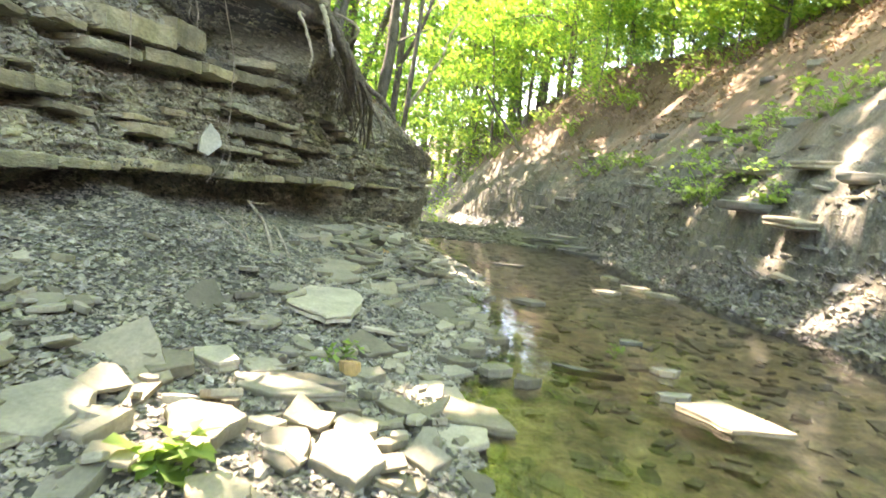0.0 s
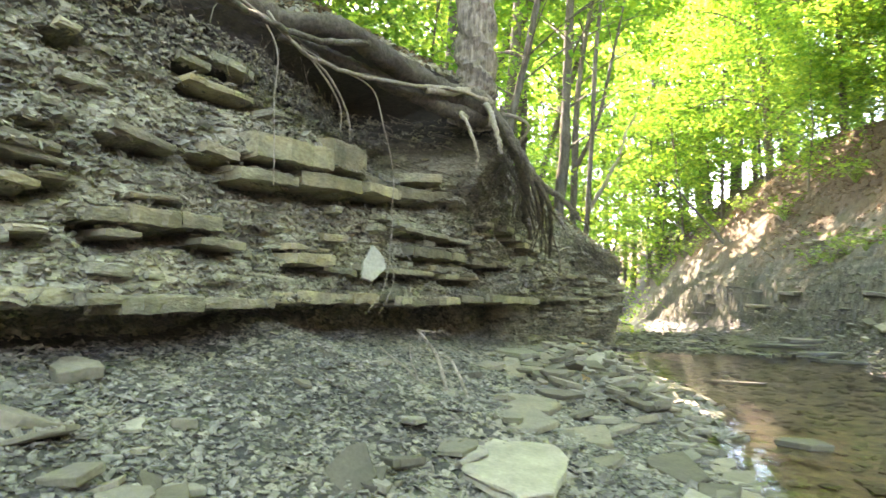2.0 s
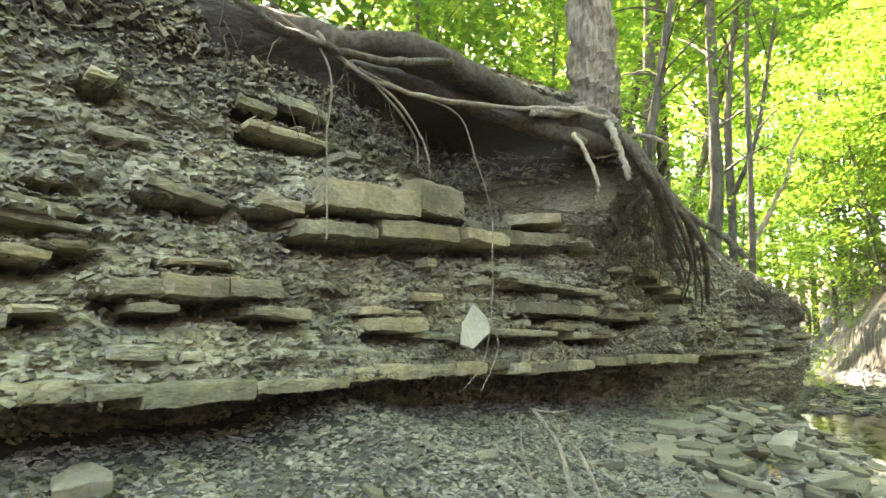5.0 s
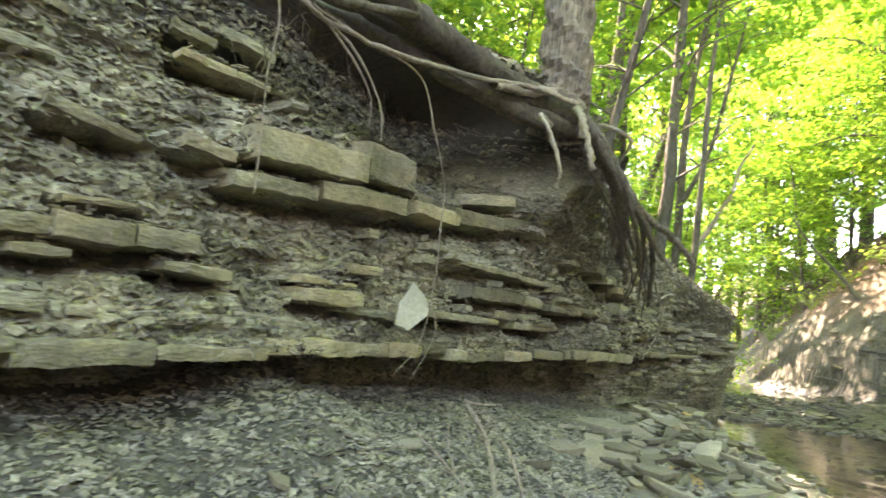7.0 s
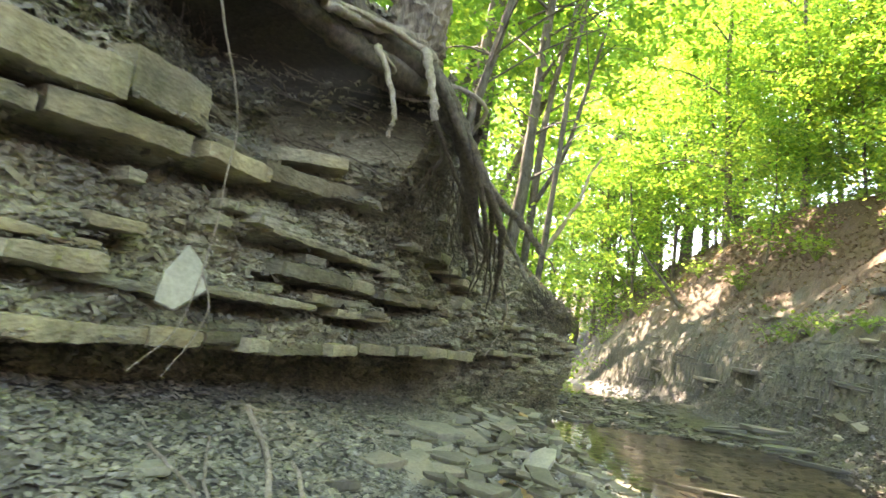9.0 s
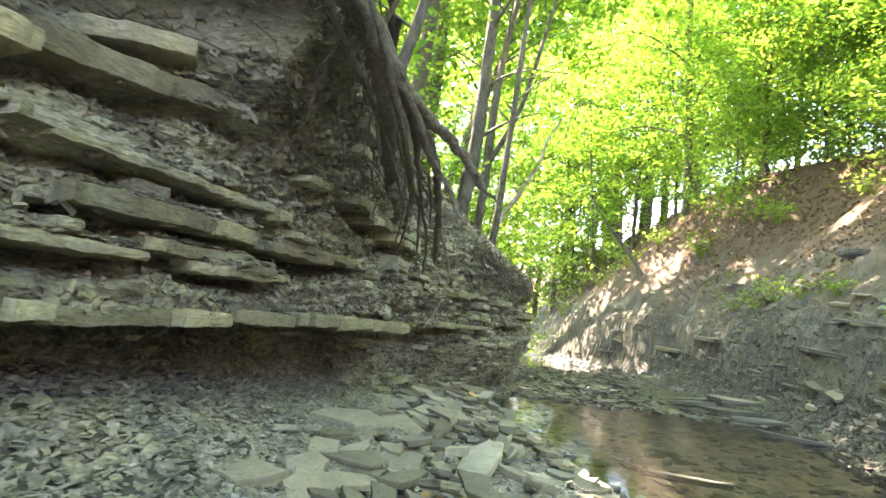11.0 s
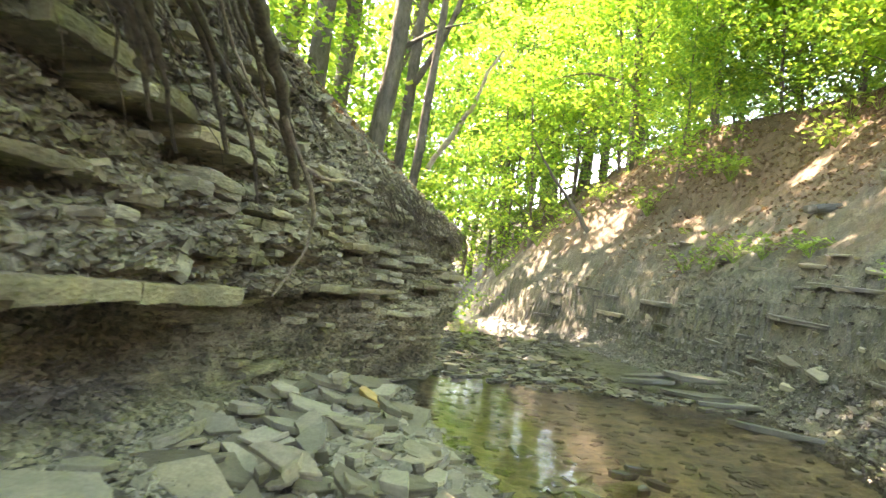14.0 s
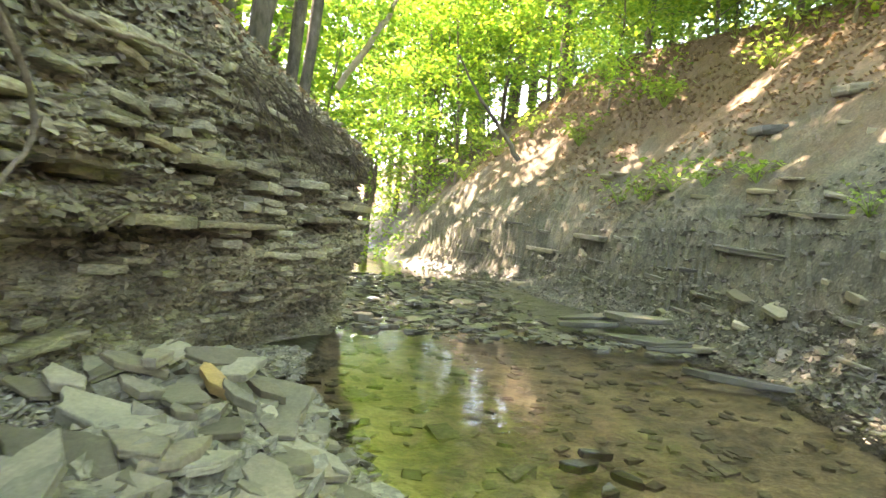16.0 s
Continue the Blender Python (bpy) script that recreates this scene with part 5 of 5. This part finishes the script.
# ---- the big tree on the edge ----
big = empty("edge_tree", "old tree with furrowed bark whose bared roots hang over the bank", "tree")
tube_ob("trunk", [(-1.92, 7.62, 3.02), (-1.85, 7.53, 3.2), (-1.82, 7.5, 3.8), (-1.78, 7.5, 5.0), (-1.7, 7.5, 7), (-1.6, 7.6, 10), (-1.5, 7.7, 14)], 0.23, 0.13, M_BARK, big, sides=34, steps=14, ridges=0.045)
r = random.Random(3)
cs = []
for k in range(12):
    a = k * 2.4
    z = r.uniform(7.5, 13)
    L = r.uniform(2.0, 4.0)
    e = Vector((-1.7 + math.cos(a) * L, 7.5 + math.sin(a) * L, z + L * 0.4))
    tube_ob("limb", [(-1.68, 7.5, z), Vector((-1.7 + math.cos(a) * L * 0.5, 7.5 + math.sin(a) * L * 0.5, z + L * 0.3)), e], 0.07, 0.02, M_BARK, big, sides=6, steps=4)
    for j in range(14):
        cs.append(tuple(e + Vector((r.gauss(0, 1.0), r.gauss(0, 1.0), r.gauss(0, 0.7)))))
tagged(leaf_cloud("crown", cs, 0.4, 42, 0.15, M_LEAF, big, 5, origin=(0, 0, 0)), kind="stuff")
ROOTS = [  # control points, first and last radius, pale
    ([(-1.75, 7.5, 3.12), (-1.95, 7.0, 3.14), (-2.0, 6.5, 3.14), (-2.02, 6.0, 3.13), (-2.05, 5.45, 3.12), (-2.15, 4.95, 3.0), (-2.4, 4.6, 3.1)], 0.13, 0.06, 2),
    ([(-1.75, 7.5, 3.0), (-1.9, 7.05, 2.98), (-2.02, 6.6, 2.99), (-2.12, 6.1, 3.0), (-2.2, 5.6, 3.0), (-2.4, 5.2, 3.05)], 0.09, 0.04, 2),
    ([(-1.72, 7.35, 3.15), (-1.9, 6.9, 3.2), (-1.98, 6.25, 3.1), (-1.98, 5.75, 3.12), (-1.97, 5.24, 2.93), (-2.0, 4.75, 2.83), (-2.02, 4.35, 2.84), (-2.1, 4.0, 3.0)], 0.035, 0.013, 0),
    ([(-1.62, 7.3, 3.12), (-1.8, 6.9, 3.12), (-1.93, 6.3, 2.98), (-1.96, 5.7, 2.84), (-2.0, 5.1, 2.76), (-2.1, 4.8, 2.9), (-2.2, 4.5, 3.02)], 0.024, 0.009, 1),
    ([(-1.9, 6.9, 3.05), (-2.0, 6.5, 2.98), (-2.08, 6.05, 2.98), (-2.15, 5.6, 2.9), (-2.2, 5.1, 2.95)], 0.028, 0.01, 0),
    ([(-2.1, 4.75, 2.95), (-2.0, 4.87, 2.79), (-1.97, 5.22, 2.68), (-1.97, 5.44, 2.48), (-1.99, 5.5, 2.3)], 0.011, 0.005, 1),
    ([(-2.0, 4.95, 2.8), (-1.98, 5.25, 2.62), (-2.0, 5.4, 2.5), (-2.03, 5.44, 2.36)], 0.008, 0.004, 1),
    ([(-2.0, 4.95, 2.79), (-1.98, 5.25, 2.77), (-1.98, 5.77, 2.78), (-1.98, 5.95, 2.52), (-2.0, 6.13, 2.22), (-2.0, 6.12, 1.9), (-2.0, 6.1, 1.62), (-2.0, 6.0, 1.27), (-2.02, 5.8, 1.08)], 0.007, 0.003, 1),
    ([(-1.6, 7.2, 3.04), (-1.48, 6.95, 2.92), (-1.36, 6.7, 2.76), (-1.28, 6.64, 2.55), (-1.25, 6.65, 2.39)], 0.03, 0.02, 1),
    ([(-1.75, 7.1, 2.9), (-1.6, 6.6, 2.78), (-1.5, 6.55, 2.62), (-1.42, 6.52, 2.4), (-1.42, 6.5, 2.25)], 0.02, 0.012, 1),
    ([(-1.78, 7.2, 3.2), (-1.85, 6.9, 3.1), (-1.88, 6.62, 3.03), (-1.9, 6.5, 3.0)], 0.04, 0.025, 1),
    ([(-2.3, 4.85, 3.1), (-2.1, 4.85, 2.75), (-2.08, 4.81, 2.4), (-2.06, 4.8, 2.1), (-2.06, 4.8, 1.86)], 0.006, 0.004, 1),
    ([(-2.02, 6.1, 1.5), (-2.0, 6.15, 1.35), (-2.02, 6.1, 1.2), (-2.05, 6.0, 1.05)], 0.005, 0.003, 1),
    # the roots that hang free off the edge and come back to the bank below
    ([(-1.65, 7.35, 3.1), (-1.52, 7.45, 2.9), (-1.44, 7.72, 2.68), (-1.40, 8.0, 2.5), (-1.35, 8.2, 2.43), (-1.29, 8.42, 2.37), (-1.22, 8.56, 2.31), (-1.13, 8.68, 2.2), (-1.07, 8.78, 2.09)], 0.046, 0.026, 0),
    ([(-1.12, 8.7, 2.18), (-1.06, 8.8, 2.08), (-1.0, 8.86, 2.04), (-0.97, 8.92, 1.96)], 0.014, 0.005, 0),
    ([(-1.6, 7.3, 3.05), (-1.48, 7.5, 2.78), (-1.42, 7.9, 2.52), (-1.36, 8.15, 2.40), (-1.33, 8.45, 2.22), (-1.3, 8.62, 2.12), (-1.22, 8.64, 2.0), (-1.15, 8.58, 1.86)], 0.036, 0.014, 0),
    ([(-1.55, 7.6, 2.9), (-1.45, 8.0, 2.62), (-1.45, 8.45, 2.5), (-1.55, 9.1, 2.47), (-1.62, 9.55, 2.38), (-1.75, 10.1, 2.2), (-1.9, 10.6, 2.0), (-2.02, 11.0, 1.84)], 0.043, 0.026, 0),
    ([(-1.65, 7.6, 2.95), (-1.55, 7.95, 2.7), (-1.55, 8.2, 2.5), (-1.6, 8.45, 2.38), (-1.75, 8.85, 2.3), (-1.85, 9.2, 2.2)], 0.065, 0.04, 0),
    ([(-1.85, 9.2, 2.2), (-1.8, 9.15, 2.12), (-1.78, 9.2, 2.02), (-1.85, 9.35, 1.95)], 0.05, 0.02, 0),
    ([(-1.5, 7.5, 2.88), (-1.4, 7.75, 2.62), (-1.38, 7.95, 2.4), (-1.42, 8.3, 2.22), (-1.55, 8.85, 2.08), (-1.75, 9.3, 1.95)], 0.03, 0.012, 0),
    ([(-1.45, 7.7, 2.7), (-1.42, 8.1, 2.38), (-1.5, 8.6, 2.15), (-1.7, 9.2, 1.95), (-1.95, 9.7, 1.75)], 0.02, 0.008, 0),
    ([(-1.6, 7.4, 2.95), (-1.6, 7.81, 2.8), (-1.6, 8.47, 2.57), (-1.62, 8.75, 2.3), (-1.7, 9.4, 2.1), (-1.85, 9.9, 1.8)], 0.026, 0.01, 0),
    ([(-1.6, 7.35, 2.8), (-1.6, 7.75, 2.61), (-1.62, 8.39, 2.36), (-1.68, 9.03, 2.02), (-1.85, 9.4, 1.8)], 0.02, 0.008, 0),
    ([(-1.38, 8.1, 2.42), (-1.42, 8.5, 2.3), (-1.6, 9.0, 2.3), (-1.7, 9.6, 2.35), (-1.85, 10.2, 2.1)], 0.02, 0.009, 0),
    ([(-1.4, 8.3, 2.4), (-1.5, 8.8, 2.18), (-1.68, 9.4, 2.12), (-1.8, 10.0, 1.9), (-1.95, 10.4, 1.65)], 0.022, 0.008, 0),
    ([(-1.75, 10.2, 2.05), (-1.78, 10.7, 1.75), (-1.9, 11.0, 1.5), (-1.98, 10.95, 1.3), (-2.05, 10.9, 1.15)], 0.016, 0.006, 1),
    ([(-1.95, 10.9, 1.95), (-1.95, 11.3, 1.95), (-2.0, 11.9, 2.05), (-2.05, 12.4, 2.1)], 0.02, 0.008, 1),
]
r = random.Random(31)
for k in range(7):  # roots that hug the bank and fan out downhill
    y = 7.6 + 2.0 * (k / 6) + r.uniform(-0.1, 0.1)
    z = float(np.interp(y, CREST_Y, CREST_Z)) - r.uniform(0.0, 0.15)
    y1, drop = y + r.uniform(1.2, 2.8), r.uniform(0.1, 0.75)
    ctrl = []
    for j in range(6):
        t = j / 5
        yy = y + (y1 - y) * t + r.uniform(-0.12, 0.12)
        zz = float(np.interp(yy, CREST_Y, CREST_Z)) - 0.02 - drop * t ** 1.3 - r.uniform(0, 0.06)
        ctrl.append((float(face_x(np.array([yy]), np.array([zz]))[0]) + 0.10 + 0.08 * r.random() * (1 - t) + 0.04 * math.sin(3 * t + k), yy, zz))
    ROOTS.append((ctrl, r.uniform(0.012, 0.042), 0.006, k % 4 == 0))
for k, (c, a, b, pale) in enumerate(ROOTS):
    tube_ob("root", c, a, b, (M_ROOT, M_ROOT_PALE, M_ROOT_DARK)[int(pale)], big, ("", "pale stripped root", "thick dark root caked with soil")[int(pale)], 8 if a > 0.03 else 5, 7, min(a * 0.25, 0.012), k)
r = random.Random(17)
pieces = []
for k in range(230):
    y = r.uniform(4.2, 10.5) if k < 190 else r.uniform(12.0, 15.0)
    cz = float(np.interp(y, CREST_Y, CREST_Z))
    z = cz - r.uniform(0.0, 0.5)
    x = float(face_x(np.array([y]), np.array([z]))[0]) + r.uniform(0.02, 0.2)
    L = r.uniform(0.15, 0.6)
    q = Vector((x, y, z))
    pts = [q]
    for j in range(4):
        q = q + Vector((r.uniform(-0.03, 0.04), r.uniform(-0.08, 0.08), -L / 4))
        pts.append(q)
    rad = r.uniform(0.0015, 0.0045)
    pieces.append(tube(pts, [rad, rad, rad * 0.8, rad * 0.6, rad * 0.3], 3, k))
for k in range(150):  # wiry roots that net the edge below the trunk and the end of the bank
    y = r.uniform(7.2, 10.2) if k < 50 else r.uniform(13.0, 15.9)
    z = float(np.interp(y, CREST_Y, CREST_Z)) - r.uniform(0.05, 0.75 if k < 50 else 0.4)
    pts, rad = [], r.uniform(0.003, 0.011)
    dy, dz = r.uniform(0.02, 0.2), -r.uniform(0.03, 0.11)
    for j in range(6):
        x = float(face_x(np.array([y]), np.array([z]))[0]) + 0.13 + r.uniform(-0.03, 0.03)
        pts.append(Vector((x, y, z)))
        y, z = y + dy + r.uniform(-0.05, 0.05), z + dz + r.uniform(-0.03, 0.03)
    pieces.append(tube(curve_through(pts, 2), [rad * (1 - 0.07 * j) for j in range(11)], 4, k))
v, f = joined(pieces)
tagged(mesh_ob("hair_root", v, f, M_ROOT, big, "fine hanging hair roots"), kind="stuff")

# ---- dead twig on the bar ----
twig = empty("dead_branch", "bare forked dead branch standing in the gravel", "branch", at=(-1.5, 6.1, 0.2))
for k, (c, a) in enumerate([
    ([(-1.05, 5.5, 0.16), (-1.35, 5.9, 0.22), (-1.5, 6.1, 0.42), (-1.72, 6.35, 0.72), (-1.93, 6.42, 0.92)], 0.018),
    ([(-1.93, 6.42, 0.92), (-1.86, 6.5, 0.9), (-1.78, 6.62, 0.9)], 0.007),
    ([(-1.2, 5.75, 0.18), (-1.4, 6.25, 0.4), (-1.6, 6.45, 0.62), (-1.7, 6.5, 0.7)], 0.013),
    ([(-1.35, 6.0, 0.3), (-1.6, 6.0, 0.5), (-1.85, 6.0, 0.68), (-2.0, 5.95, 0.8)], 0.009),
    ([(-1.7, 6.0, 0.58), (-1.78, 6.03, 0.72), (-1.8, 6.05, 0.85)], 0.006),
    ([(-1.05, 5.5, 0.16), (-0.9, 5.3, 0.14), (-0.7, 5.35, 0.15), (-0.55, 5.5, 0.17)], 0.014),
]):
    ob = tube_ob("stem", [Vector(q) - Vector((-1.5, 6.1, 0.2)) for q in c], a * 1.25, a * 0.7, M_ROOT_PALE, twig, sides=6, steps=5, jitter=0.004, seed=k)
fallen_branch = empty("fallen_branch", "dead pale branch hanging in the trees", "branch")
tube_ob("stem", [(-3.5, 21.5, 4.1), (-2.82, 21.9, 5.4), (-2.5, 22.1, 6.1), (-2.35, 22.3, 6.8), (-1.98, 22.5, 7.55)], 0.075, 0.03, M_ROOT_PALE, fallen_branch, steps=4, jitter=0.03)
slope_snag = empty("leaning_branch", "dark leaning dead stem on the wooded slope", "branch")
tube_ob("stem", [(0.5, 22, 2.9), (0.09, 22, 3.54), (-0.44, 22, 4.2), (-0.95, 22, 5.1)], 0.06, 0.02, M_BARK_DARK, slope_snag, steps=4, jitter=0.03)

# ---- low plants ----
def herb(x, y, size, count, seed, label, z=None, leaf=None):
    g0 = float(ground_height(x, y)) if z is None else z
    p = empty("leafy_plant", label, "plant", "low green plants", (x, y, g0))
    r = random.Random(seed)
    cs = []
    for k in range(count):
        a, L = r.uniform(0, 6.28), size * r.uniform(0.3, 1)
        e = Vector((math.cos(a) * L * 0.6, math.sin(a) * L * 0.6, L * r.uniform(0.4, 1.0)))
        tube_ob("stem", [(0, 0, -0.02), e * 0.5 + Vector((0, 0, L * 0.1)), e], 0.005 * size + 0.002, 0.002, M_LEAF_LOW, p, sides=4, steps=3, seed=k)
        cs.append(tuple(e))
    tagged(leaf_cloud("foliage", cs, size * 0.16, 6, leaf or size * 0.3, M_LEAF_LOW, p, seed, wide=0.5), kind="stuff")
    return p


herb(-0.33, 2.66, 0.14, 8, 1, "broad-leaved green plant growing between sunlit stones", leaf=0.09)
herb(-0.25, 4.19, 0.16, 7, 2, "small green tuft among the gravel")
herb(1.55, 5.6, 0.12, 5, 3, "small green plant in the creek", z=0.0)
for k, (x, y, s) in enumerate([(4.05, 12.2, 1.0), (3.9, 12.8, 0.8), (4.5, 11.6, 0.7), (5.0, 12.6, 0.8), (5.6, 13.2, 0.7), (4.4, 13.6, 0.6), (5.6, 11.4, 0.7), (3.2, 21.6, 1.0), (3.5, 20.9, 0.9),
                               (3.7, 19.8, 0.7), (4.1, 18.7, 0.6), (4.3, 10.2, 0.5), (6.3, 12.5, 0.7), (5.2, 14.2, 0.5), (2.9, 22.6, 0.8), (5.3, 16.8, 0.4), (6.6, 15, 0.6)]):
    herb(x, y, s, 14, 30 + k, "leafy weeds rooted on the eroded slope", leaf=0.10)
for k, (x, y, s) in enumerate([(0.3, 29.5, 1.4), (-0.8, 31, 1.6), (1.4, 28.6, 1.2), (2.6, 26.6, 1.1), (-2.4, 32.5, 1.6), (4.6, 25.4, 1.1), (6.2, 22.8, 1.2), (7.8, 20.2, 1.2), (8.8, 17.4, 1.1), (9.4, 14.8, 1.2), (9.7, 12.4, 1.1), (3.6, 28.6, 1.3)]):
    herb(x, y, s, 22, 60 + k, "leafy undergrowth along the top of the slope", leaf=0.14)
r = random.Random(77)
for k in range(24):
    y = 8.5 + 19 * k / 23
    x = float(np.interp(y, RIGHT_Y, RIGHT_X)) + r.uniform(6.3, 8.2)
    herb(x, y, r.uniform(0.7, 1.3), 12, 90 + k, "leafy undergrowth along the top of the slope", leaf=0.13)
for k in range(16):
    y = r.uniform(8, 16)
    x = float(np.interp(y, RIGHT_Y, RIGHT_X)) + r.uniform(1.2, 3.2)
    herb(x, y, r.uniform(0.25, 0.5), 8, 130 + k, "small weeds rooted on the eroded slope", leaf=0.07)
